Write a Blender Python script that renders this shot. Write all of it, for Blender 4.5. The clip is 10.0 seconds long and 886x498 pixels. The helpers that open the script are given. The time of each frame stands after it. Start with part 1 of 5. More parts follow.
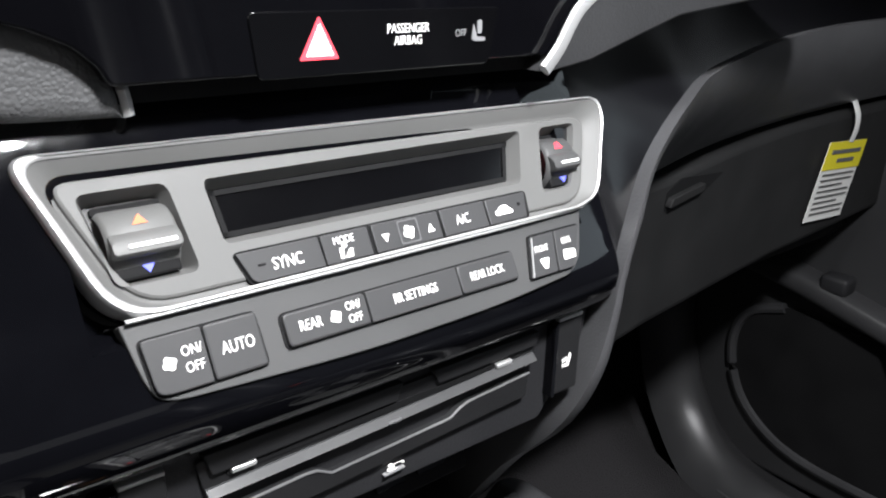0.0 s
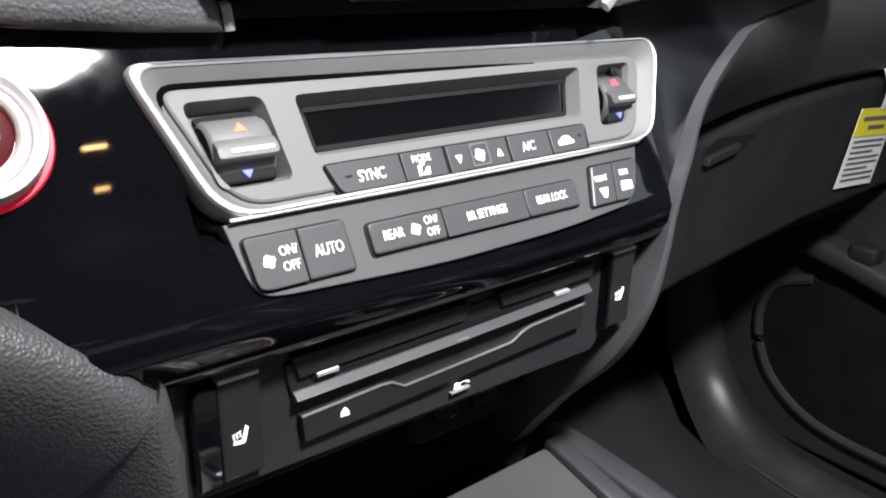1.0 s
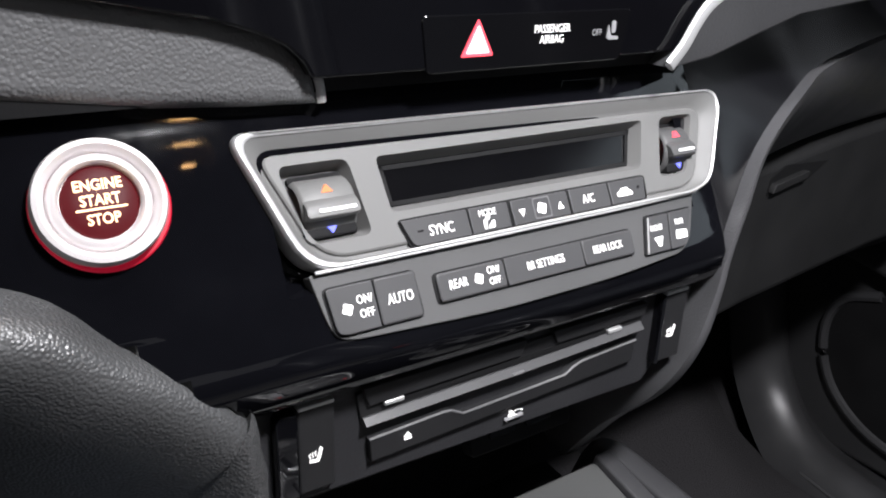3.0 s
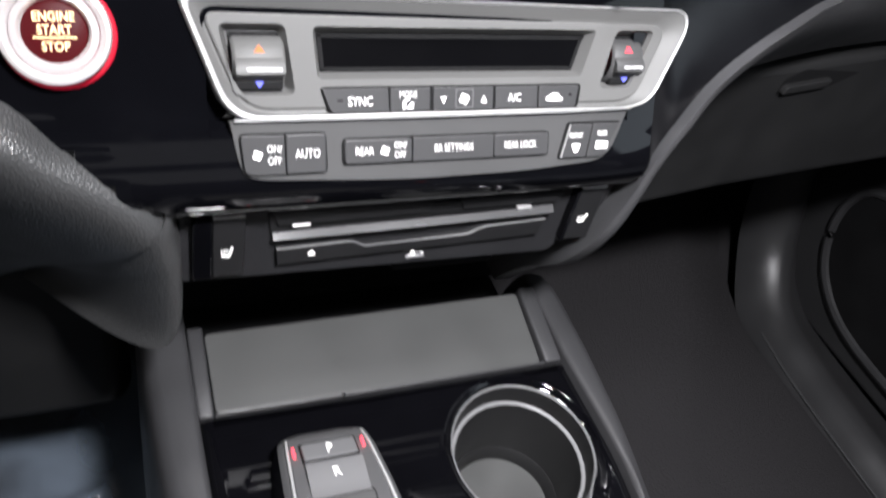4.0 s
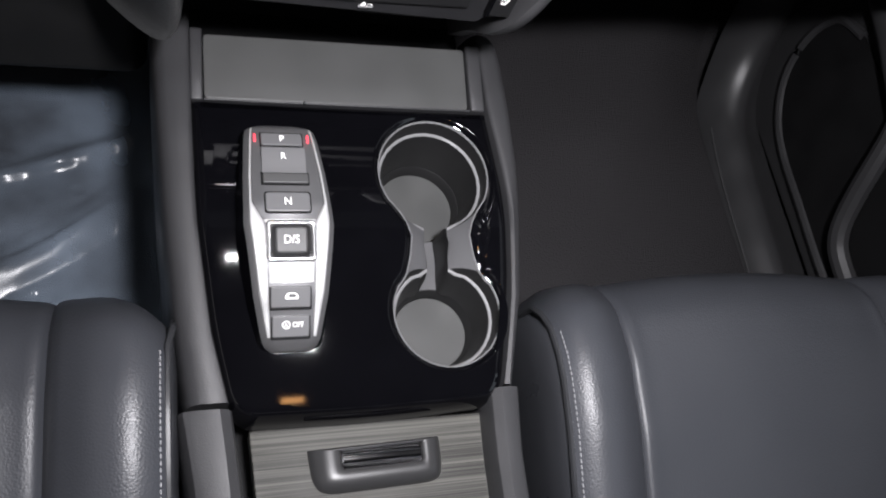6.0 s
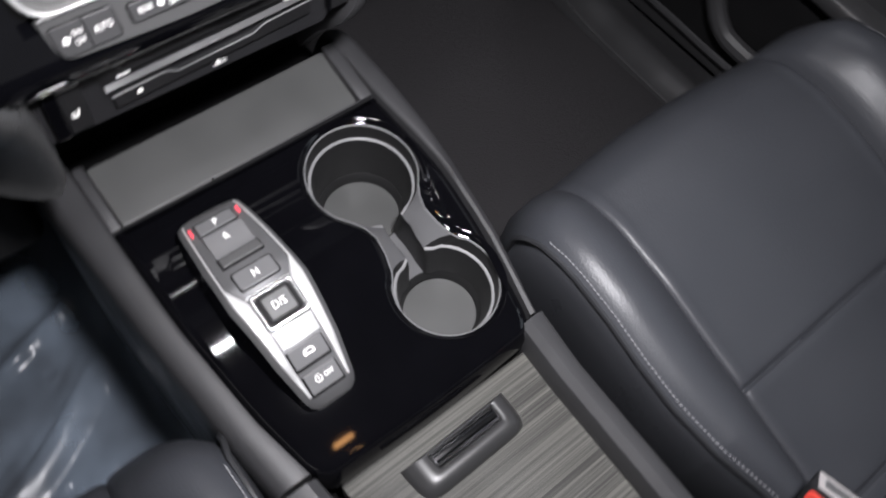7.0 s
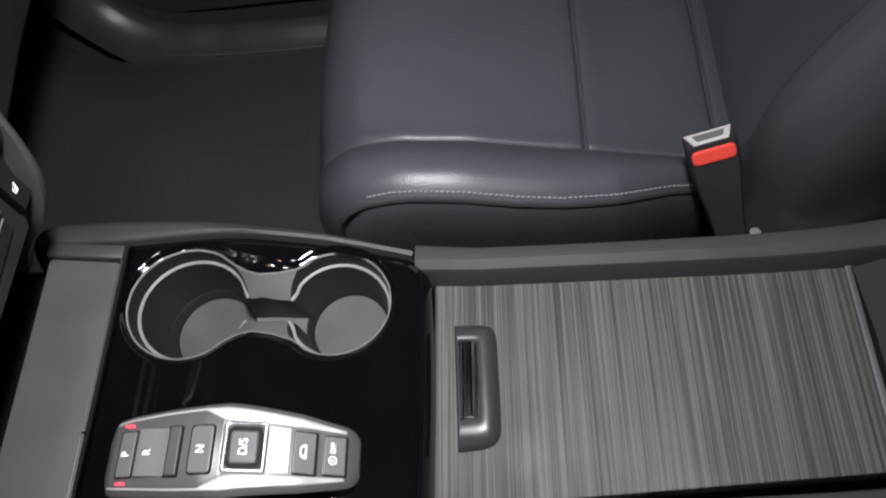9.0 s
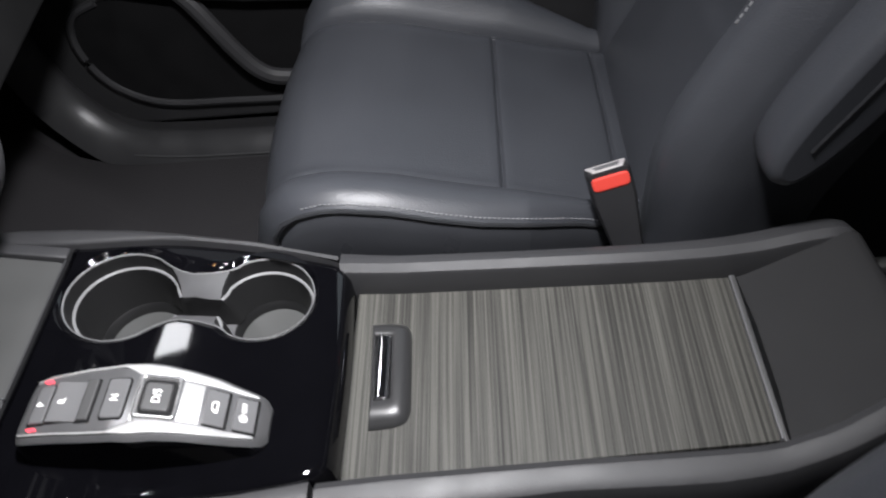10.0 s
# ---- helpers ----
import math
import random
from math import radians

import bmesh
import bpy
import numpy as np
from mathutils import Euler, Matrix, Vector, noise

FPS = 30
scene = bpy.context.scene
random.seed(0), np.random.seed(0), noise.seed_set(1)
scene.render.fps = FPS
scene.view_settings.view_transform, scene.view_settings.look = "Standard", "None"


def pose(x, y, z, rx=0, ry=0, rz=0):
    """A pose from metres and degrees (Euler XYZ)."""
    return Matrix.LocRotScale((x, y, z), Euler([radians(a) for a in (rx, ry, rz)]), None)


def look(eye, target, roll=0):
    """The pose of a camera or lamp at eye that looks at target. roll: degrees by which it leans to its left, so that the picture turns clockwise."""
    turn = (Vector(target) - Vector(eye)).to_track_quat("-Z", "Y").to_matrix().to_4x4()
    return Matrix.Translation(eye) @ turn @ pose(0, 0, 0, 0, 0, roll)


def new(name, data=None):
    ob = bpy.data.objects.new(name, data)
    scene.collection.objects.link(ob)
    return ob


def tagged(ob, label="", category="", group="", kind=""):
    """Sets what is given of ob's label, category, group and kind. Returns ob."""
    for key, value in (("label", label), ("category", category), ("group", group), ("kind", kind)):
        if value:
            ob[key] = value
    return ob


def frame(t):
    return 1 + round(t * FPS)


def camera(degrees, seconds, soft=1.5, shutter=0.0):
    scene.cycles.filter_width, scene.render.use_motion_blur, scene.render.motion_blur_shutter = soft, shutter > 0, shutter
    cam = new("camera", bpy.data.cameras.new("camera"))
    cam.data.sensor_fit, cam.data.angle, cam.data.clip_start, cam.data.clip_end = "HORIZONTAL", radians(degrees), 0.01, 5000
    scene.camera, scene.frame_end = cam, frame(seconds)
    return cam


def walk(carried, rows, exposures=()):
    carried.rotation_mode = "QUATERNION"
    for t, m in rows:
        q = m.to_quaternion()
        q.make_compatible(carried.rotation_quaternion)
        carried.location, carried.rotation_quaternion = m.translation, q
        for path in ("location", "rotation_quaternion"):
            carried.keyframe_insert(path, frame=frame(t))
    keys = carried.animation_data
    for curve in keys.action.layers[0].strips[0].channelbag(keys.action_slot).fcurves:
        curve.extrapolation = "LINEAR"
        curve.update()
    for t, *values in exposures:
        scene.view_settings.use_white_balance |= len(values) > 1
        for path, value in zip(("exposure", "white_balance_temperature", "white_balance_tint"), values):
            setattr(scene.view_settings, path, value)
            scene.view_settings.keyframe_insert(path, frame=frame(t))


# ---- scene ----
# The walk through the cabin
cam = camera(58.0, 10.0, soft=2.0, shutter=0.3)
PATH = [
    (0, (0.0484, 0.0534, 0.8432), (1.2518, 1.4963, 0.1577), 1.54),
    (0.5, (0.0317, 0.0563, 0.8313), (1.2338, 1.4991, 0.1433), 1.15),
    (1, (0.0138, 0.0482, 0.8194), (1.1916, 1.5065, 0.1221), 1.32),
    (1.5, (0.0137, 0.0502, 0.8168), (1.1623, 1.5313, 0.1189), 0.86),
    (2, (0.002, 0.0525, 0.8217), (1.128, 1.5584, 0.1402), 0.28),
    (2.2, (-0.0027, 0.0536, 0.8223), (1.1185, 1.565, 0.1449), 0.35),
    (3.3, (0.014, 0.0173, 0.8856), (0.9591, 1.5424, 0.0019), 3.96),
    (3.5, (0.0302, 0.0065, 0.9046), (0.9104, 1.4919, -0.1047), 6.19),
    (3.8, (0.0523, -0.005, 0.9325), (0.8395, 1.3723, -0.2855), 11.87),
    (4, (0.066, -0.0151, 0.952), (0.8045, 1.2796, -0.3815), 15.31),
    (4.2, (0.0715, -0.0264, 0.9644), (0.7599, 1.135, -0.5112), 19.79),
    (4.5, (0.0717, -0.0514, 0.9805), (0.661, 0.9569, -0.6431), 23.88),
    (5, (0.0863, -0.0904, 1.0395), (0.6815, 0.7894, -0.6551), 28.71),
    (5.2, (0.0872, -0.0939, 1.0671), (0.6943, 0.706, -0.6625), 32.40),
    (5.5, (0.0889, -0.1148, 1.078), (0.7232, 0.7063, -0.6319), 32.06),
    (5.7, (0.0879, -0.1171, 1.0867), (0.7342, 0.6585, -0.6398), 35.46),
    (6.8, (0.0716, -0.1076, 1.099), (0.747, 0.5735, -0.656), 21.25),
    (7, (0.0611, -0.1034, 1.0986), (0.8077, 0.5497, -0.638), 11.85),
    (7.2, (0.0349, -0.0868, 1.0936), (0.8575, 0.4946, -0.6342), 3.74),
    (7.5, (0.0177, -0.0817, 1.0698), (0.9102, 0.3873, -0.6575), -2.63),
    (8, (0.0112, -0.0662, 1.0763), (0.888, 0.2805, -0.6875), -8.63),
    (8.5, (0.011, -0.0634, 1.0711), (0.8938, 0.2345, -0.6986), -15.74),
    (9, (0.0167, -0.0781, 1.0824), (0.9858, 0.167, -0.6499), -16.24),
    (9.5, (-0.0324, -0.0895, 1.0741), (1.128, 0.1254, -0.5406), -12.27),
    (10, (-0.1613, -0.1182, 1.0239), (1.2152, 0.0218, -0.4203), -7.81),
]
walk(cam, [(t, look(eye, target, roll)) for t, eye, target, roll in PATH], [(0.0, 0.42, 6500, 10), (1.0, 0.58, 6500, 11.5), (2.0, 0.48, 6500, 12.5), (3.5, 0.30, 6500, 13), (4.0, 0.34, 6500, 13), (4.5, 0.56, 6500, 11), (5.0, 0.12, 6500, 14.5), (5.5, 0.02, 6500, 14.5),
                                                                          (7.0, -0.06, 6500, 14.5), (8.0, -0.02, 6500, 14.5), (8.5, 0.0, 6500, 14.5), (9.0, -0.06, 6500, 14.5), (9.5, -0.08, 6500, 13), (10.0, 0.25, 6500, 12)])

# ---- light: a dim hall outside the windows, added lamps out of view in the roof ----
world = bpy.data.worlds.new("world")
scene.world = world
world.use_nodes = True
world.node_tree.nodes["Background"].inputs[0].default_value = (0.80, 0.88, 1.0, 1)
world.node_tree.nodes["Background"].inputs[1].default_value = 0.04


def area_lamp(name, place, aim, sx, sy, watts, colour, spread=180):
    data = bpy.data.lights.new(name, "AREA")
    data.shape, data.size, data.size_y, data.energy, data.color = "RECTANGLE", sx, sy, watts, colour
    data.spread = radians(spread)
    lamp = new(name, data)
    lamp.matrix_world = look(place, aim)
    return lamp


# Unseen roof lamp; a fixed stand-in for a torch that moves with the camera.
area_lamp("roof_stand_in_lamp", (0.215, -0.095, 1.292), (0.36, 0.14, 0.4), 0.085, 0.085, 5.4, (0.97, 0.98, 1.0), 115)
# Unseen lamps, added only for the white and orange glints in the deck.
area_lamp("deck_glint_lamp", (0.297, 0.190, 1.290), (0.29, 0.150, 0.0), 0.060, 0.040, 0.9, (0.97, 0.98, 1.0))
area_lamp("deck_glint_lamp_thin", (0.200, 0.340, 1.290), (0.20, 0.30, 0.0), 0.050, 0.010, 0.3, (0.97, 0.98, 1.0))
area_lamp("warm_glint_lamp", (0.275, 0.350, 1.290), (0.27, 0.30, 0.0), 0.045, 0.016, 0.06, (1.0, 0.55, 0.20))
area_lamp("warm_glint_lamp_rear", (0.280, 0.080, 1.290), (0.28, 0.06, 0.0), 0.040, 0.010, 0.018, (1.0, 0.50, 0.18))
# Two more, added for the orange flecks in the centre panel.
area_lamp("panel_glint_lamp", (0.285, -0.265, 1.290), (0.28, 0.0, 0.0), 0.030, 0.007, 0.024, (1.0, 0.58, 0.24))
area_lamp("panel_glint_lamp", (0.300, -0.345, 1.290), (0.29, 0.0, 0.0), 0.018, 0.007, 0.010, (1.0, 0.55, 0.22))
# Added outside the windscreen for the white glint beside the cups.
area_lamp("windscreen_glint_lamp", (1.147, 0.590, 1.66), (0.27, 0.18, 0.5), 0.15, 0.15, 1.1, (0.95, 0.97, 1.0))
# Area lamps at the unseen side windows, dim, also soft fill.
area_lamp("window_lamp_right", (1.035, -0.27, 1.06), (0.0, -0.2, 0.85), 0.60, 0.34, 0.6, (0.80, 0.92, 1.0))
# Added fill towards the passenger's seat.
area_lamp("side_fill_lamp", (1.035, 0.26, 1.06), (0.5, 0.0, 0.45), 0.40, 0.32, 0.12, (0.88, 0.94, 1.0))
area_lamp("window_lamp_left", (-0.615, -0.05, 1.06), (0.5, 0.05, 0.75), 0.95, 0.34, 0.5, (1.0, 0.97, 0.92))
# Added fill; the rear wall behind it has no window.
area_lamp("rear_fill_lamp", (0.22, -1.29, 1.08), (0.22, 0.3, 0.85), 1.30, 0.36, 0.3, (0.95, 0.97, 1.0))

# ---- helpers ----
FRAMES = {}


def thing(name, m, label, category, group="", kind=""):
    ob = new(name)
    ob.empty_display_size = 0.02
    ob.matrix_world = m
    FRAMES[ob.name] = m
    return tagged(ob, label, category, group, kind)


def finish(name, bm, material, smooth=35, fix=True):
    if fix:
        bmesh.ops.recalc_face_normals(bm, faces=bm.faces)
    me = bpy.data.meshes.new(name)
    bm.to_mesh(me)
    bm.free()
    me.materials.append(material)
    me.polygons.foreach_set("use_smooth", [True] * len(me.polygons))
    me.set_sharp_from_angle(angle=radians(smooth))
    # flat faces keep flat normals beside their rounded edges
    sides = {}
    for poly in me.polygons:
        for i in poly.loop_indices:
            edge = me.loops[i].edge_index
            if poly.loop_total > 4 or sides.setdefault(edge, poly.loop_total) != poly.loop_total:
                me.edges[edge].use_edge_sharp = True
    return me


def part(name, bm, material, parent, label="", local=False, smooth=35, fix=True):
    """A bmesh as one mesh under a thing or a part. local: its places are in the thing's own frame, not the world's."""
    m = FRAMES[parent.name]
    if not local:
        bm.transform(m.inverted())
    ob = new(name, finish(name, bm, material, smooth, fix))
    ob.parent = parent
    FRAMES[ob.name] = m
    return tagged(ob, label)


def solo(name, bm, material, label, category, kind="", smooth=35, group=""):
    ob = new(name, finish(name, bm, material, smooth))
    FRAMES[ob.name] = Matrix.Identity(4)
    return tagged(ob, label, category, group, kind)


def rounded(points, radius, n=4):
    """A closed outline with its corners rounded; radius is one number or one a corner."""
    out, count = [], len(points)
    for i in range(count):
        a, b, c = (Vector(points[(i + k) % count]) for k in (-1, 0, 1))
        r = radius[i] if isinstance(radius, (list, tuple)) else radius
        d1, d2 = (a - b), (c - b)
        p, q = b + d1.normalized() * min(r, d1.length * 0.48), b + d2.normalized() * min(r, d2.length * 0.48)
        for k in range(n + 1):
            t = k / n
            out.append(tuple((1 - t) ** 2 * p + 2 * t * (1 - t) * b + t * t * q))
    return out


def rect(x0, y0, x1, y1, r=0.0, n=3):
    p = [(x0, y0), (x1, y0), (x1, y1), (x0, y1)]
    return rounded(p, r, n) if r else p


def spline(points, steps=6, closed=False):
    """A smooth line through points of two or three numbers."""
    pts, out = [Vector(p) for p in points], []
    count = len(pts)
    for i in range(count if closed else count - 1):
        p0, p1, p2, p3 = (pts[(i + k) % count] if closed else pts[min(max(i + k, 0), count - 1)] for k in (-1, 0, 1, 2))
        for k in range(steps):
            t = k / steps
            out.append(0.5 * ((2 * p1) + (p2 - p0) * t + (2 * p0 - 5 * p1 + 4 * p2 - p3) * t * t + (3 * p1 - p0 - 3 * p2 + p3) * t ** 3))
    if not closed:
        out.append(pts[-1])
    return [tuple(p) for p in out]


def loft(rings, closed=True, caps=(True, True), bm=None):
    """A skin over rings of equal length. closed: each ring is a loop."""
    bm = bm or bmesh.new()
    rows = [[bm.verts.new(p) for p in ring] for ring in rings]
    n = len(rows[0])
    for a, b in zip(rows, rows[1:]):
        for i in range(n if closed else n - 1):
            j = (i + 1) % n
            bm.faces.new((a[i], a[j], b[j], b[i]))
    if closed and caps[0]:
        bm.faces.new(rows[0])
    if closed and caps[1]:
        bm.faces.new(rows[-1])
    return bm


def at_height(poly, z):
    return [(p[0], p[1], z) for p in poly]


def slab(poly, z0, z1, bevel=0.0, segments=2, bm=None):
    """A plate of that outline from z0 to z1, with its upper edge rounded."""
    own = bmesh.new()
    base = [own.verts.new((x, y, z0)) for x, y in poly]
    top = [own.verts.new((x, y, z1)) for x, y in poly]
    n = len(poly)
    own.faces.new(base)
    lid = own.faces.new(top)
    for i in range(n):
        own.faces.new((base[i], base[(i + 1) % n], top[(i + 1) % n], top[i]))
    bmesh.ops.recalc_face_normals(own, faces=own.faces)
    if bevel:
        bmesh.ops.bevel(own, geom=list(lid.edges), offset=bevel, segments=segments, affect="EDGES", profile=0.5, clamp_overlap=True)
    if bm is None:
        return own
    me = bpy.data.meshes.new("joined")
    own.to_mesh(me)
    own.free()
    bm.from_mesh(me)
    bpy.data.meshes.remove(me)
    return bm


def filled(loops, bm=None):
    """A face inside the first loop with the others as holes; loops are of 3D points."""
    bm = bm or bmesh.new()
    edges = []
    for loop in loops:
        vs = [bm.verts.new(p) for p in loop]
        edges += [bm.edges.new((vs[i], vs[(i + 1) % len(vs)])) for i in range(len(vs))]
    bmesh.ops.triangle_fill(bm, use_beauty=True, use_dissolve=False, edges=edges)
    return bm


def joined(*meshes):
    """Several bmeshes as one."""
    out = bmesh.new()
    for one in meshes:
        me = bpy.data.meshes.new("joined")
        one.to_mesh(me)
        one.free()
        out.from_mesh(me)
        bpy.data.meshes.remove(me)
    bmesh.ops.remove_doubles(out, verts=out.verts, dist=1e-5)
    return out


def tube(points, radius, sides=8, flat=1.0):
    """A round bar along a line; radius is one number or one a point."""
    rings, pts = [], [Vector(p) for p in points]
    for i, p in enumerate(pts):
        ahead = (pts[min(i + 1, len(pts) - 1)] - pts[max(i - 1, 0)]).normalized()
        side = ahead.cross(Vector((0, 0, 1)) if abs(ahead.z) < 0.95 else Vector((0, 1, 0))).normalized()
        up = side.cross(ahead)
        r = radius[i] if isinstance(radius, (list, tuple)) else radius
        rings.append([tuple(p + r * (math.cos(a) * side + flat * math.sin(a) * up)) for a in (2 * math.pi * k / sides for k in range(sides))])
    return loft(rings)


def lathe(profile, centre=(0, 0, 0), sides=48):
    """A turned form about the z axis: profile of (radius, height), from one end to the other."""
    cx, cy, cz = centre
    return loft([[(cx + r * math.cos(a), cy + r * math.sin(a), cz + h) for a in (2 * math.pi * k / sides for k in range(sides))] for r, h in profile])


def block(x0, y0, z0, x1, y1, z1, bevel=0.003, segments=3):
    bm = bmesh.new()
    bmesh.ops.create_cube(bm, size=1)
    bm.transform(Matrix.Translation(((x0 + x1) / 2, (y0 + y1) / 2, (z0 + z1) / 2)) @ Matrix.Diagonal((x1 - x0, y1 - y0, z1 - z0, 1)))
    if bevel:
        bmesh.ops.bevel(bm, geom=list(bm.edges), offset=bevel, segments=segments, affect="EDGES", profile=0.5, clamp_overlap=True)
    return bm


def lettering(words, size, material, parent, m, name="legend", squeeze=1.0, bold=0.0):
    """Words in the built-in font, in the thing's own frame, centred at m."""
    data = bpy.data.curves.new(name, "FONT")
    data.body, data.size, data.align_x, data.align_y, data.extrude, data.offset = words, size, "CENTER", "CENTER", 0.00012, bold
    data.resolution_u = 3
    carrier = bpy.data.objects.new(name, data)
    me = bpy.data.meshes.new_from_object(carrier)
    bpy.data.objects.remove(carrier)
    me.transform(m @ Matrix.Diagonal((squeeze, 1, 1, 1)))
    me.materials.append(material)
    ob = new(name, me)
    ob.parent = parent
    FRAMES[ob.name] = FRAMES[parent.name]
    return ob


# ---- materials ----
def material(name, colour, rough=0.5, metal=0.0, grain=0.0, grain_size=0.002, vary=0.15, vary_size=0.05, coat=0.0, glow=None, glow_power=0.0,
             cells=False, spec=0.5, rough_vary=0.08, ridge=0.3):
    """A surface with colour and gloss that vary at two scales, and fine relief (noise, or the cells of grained hide)."""
    mat = bpy.data.materials.new(name)
    mat.use_nodes = True
    nodes, links = mat.node_tree.nodes, mat.node_tree.links
    b = nodes["Principled BSDF"]
    b.inputs["Metallic"].default_value = metal
    b.inputs["Coat Weight"].default_value = coat
    b.inputs["Coat Roughness"].default_value = 0.04
    b.inputs["Specular IOR Level"].default_value = spec
    place = nodes.new("ShaderNodeTexCoord")
    big = nodes.new("ShaderNodeTexNoise")
    big.inputs["Scale"].default_value, big.inputs["Detail"].default_value = 1 / vary_size, 5
    links.new(place.outputs["Object"], big.inputs["Vector"])
    mix = nodes.new("ShaderNodeMix")
    mix.data_type = "RGBA"
    mix.inputs[6].default_value = (*[c * (1 - vary) for c in colour], 1)
    mix.inputs[7].default_value = (*[min(1, c * (1 + vary)) for c in colour], 1)
    links.new(big.outputs["Fac"], mix.inputs[0])
    links.new(mix.outputs[2], b.inputs["Base Color"])
    shine = nodes.new("ShaderNodeMapRange")
    shine.inputs[1].default_value, shine.inputs[2].default_value = 0.3, 0.7
    shine.inputs[3].default_value, shine.inputs[4].default_value = max(0.02, rough - rough_vary), min(1, rough + rough_vary)
    links.new(big.outputs["Fac"], shine.inputs[0])
    links.new(shine.outputs[0], b.inputs["Roughness"])
    if grain:
        if cells:
            tex = nodes.new("ShaderNodeTexVoronoi")
            tex.feature = "SMOOTH_F1"
            tex.inputs["Scale"].default_value, tex.inputs["Smoothness"].default_value = 1 / grain_size, 0.4
            height = tex.outputs["Distance"]
        else:
            tex = nodes.new("ShaderNodeTexNoise")
            tex.inputs["Scale"].default_value, tex.inputs["Detail"].default_value = 1 / grain_size, 3
            height = tex.outputs["Fac"]
        links.new(place.outputs["Object"], tex.inputs["Vector"])
        bump = nodes.new("ShaderNodeBump")
        bump.inputs["Strength"].default_value, bump.inputs["Distance"].default_value = ridge, grain
        bump.invert = cells
        links.new(height, bump.inputs["Height"])
        links.new(bump.outputs[0], b.inputs["Normal"])
    if glow:
        b.inputs["Emission Color"].default_value, b.inputs["Emission Strength"].default_value = (*glow, 1), glow_power
    return mat


GLOSS = material("piano_black", (0.0027, 0.0027, 0.0036), 0.3, coat=1.0, vary=0.3, rough_vary=0.03, vary_size=0.03, spec=0.0)
SATIN = material("satin_silver", (0.58, 0.58, 0.58), 0.46, metal=0.55, grain=0.0002, grain_size=0.0006, vary=0.05)
BRIGHT = material("bright_silver", (0.82, 0.82, 0.83), 0.24, metal=0.85, vary=0.04)
CHROME = material("chrome", (0.86, 0.86, 0.88), 0.09, metal=1.0, vary=0.03, rough_vary=0.03)
FACE = material("face_grey", (0.078, 0.078, 0.079), 0.50, metal=0.1, grain=0.0002, grain_size=0.0005, vary=0.06)
SURROUND = material("surround_grey", (0.148, 0.148, 0.145), 0.55, metal=0.05, grain=0.0002, grain_size=0.0005, vary=0.06)
KEY = material("key_grey", (0.056, 0.056, 0.058), 0.48, spec=0.4, grain=0.0002, grain_size=0.0005, vary=0.08)
DISC = material("player_grey", (0.0155, 0.0155, 0.0165), 0.5, spec=0.35, grain=0.0002, grain_size=0.0005, vary=0.1)
KEY_LIGHT = material("key_light_grey", (0.135, 0.135, 0.139), 0.42, grain=0.0002, grain_size=0.0005, vary=0.08)
TRIM = material("moulded_grey", (0.042, 0.042, 0.0445), 0.46, spec=0.5, grain=0.0006, grain_size=0.0011, vary=0.12, ridge=0.35)
TRIM_DARK = material("moulded_black", (0.021, 0.021, 0.023), 0.56, spec=0.35, grain=0.0006, grain_size=0.0012, vary=0.15, ridge=0.35)
GRAINED = material("grained_vinyl", (0.055, 0.056, 0.057), 0.40, spec=0.9, grain=0.0007, grain_size=0.0013, cells=True, vary=0.12, ridge=0.55)
# Lighter copy of the grained vinyl: light on the vent pad put into its colour.
GRAINED_LIT = material("grained_vinyl_lit", (0.125, 0.126, 0.128), 0.40, spec=0.8, grain=0.0008, grain_size=0.0014, cells=True, vary=0.12, ridge=0.5)
HIDE = material("black_hide", (0.0460, 0.0487, 0.0563), 0.43, grain=0.0008, grain_size=0.0018, cells=True, vary=0.10, vary_size=0.12, ridge=0.22)
BODY = material("selector_grey", (0.15, 0.15, 0.154), 0.40, metal=0.5, grain=0.0002, grain_size=0.0005, vary=0.06)
PULL = material("pull_grey", (0.034, 0.034, 0.035), 0.34, vary=0.1)
HIDE_SIDE = material("black_side_hide", (0.046, 0.048, 0.054), 0.34, grain=0.0006, grain_size=0.0018, cells=True, vary=0.12, ridge=0.15)
SILL = material("moulded_charcoal", (0.042, 0.042, 0.044), 0.36, grain=0.0006, grain_size=0.0012, vary=0.15, ridge=0.3)
PAD = material("padded_grey", (0.080, 0.080, 0.084), 0.43, grain=0.0006, grain_size=0.0012, cells=True, vary=0.10, ridge=0.25)
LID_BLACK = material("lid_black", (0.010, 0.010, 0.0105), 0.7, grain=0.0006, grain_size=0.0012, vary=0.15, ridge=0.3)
# Darker than the rails: shade on the rear slope put into the colour.
SHADED_SLOPE = material("shaded_slope", (0.026, 0.026, 0.027), 0.75, grain=0.0006, grain_size=0.0012, vary=0.12, ridge=0.3, spec=0.2)
PIPING = material("piping_hide", (0.030, 0.031, 0.034), 0.38, vary=0.1)
THREAD = material("grey_thread", (0.26, 0.26, 0.27), 0.7, vary=0.1)
RUBBER = material("grey_rubber", (0.074, 0.075, 0.074), 0.42, grain=0.0003, grain_size=0.0008, vary=0.06)
# The wells' shade darkens this wall colour.
CUP_WALL_SHADED = material("cup_plastic_shaded", (0.014, 0.014, 0.0145), 0.45, grain=0.0003, grain_size=0.0010, vary=0.1)
# Lighter than the walls: light on the upward-facing webs put into the colour.
CUP_WEB_LIT = material("cup_web_plastic_lit", (0.105, 0.105, 0.109), 0.42, vary=0.08)
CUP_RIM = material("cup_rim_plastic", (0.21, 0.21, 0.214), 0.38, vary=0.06)
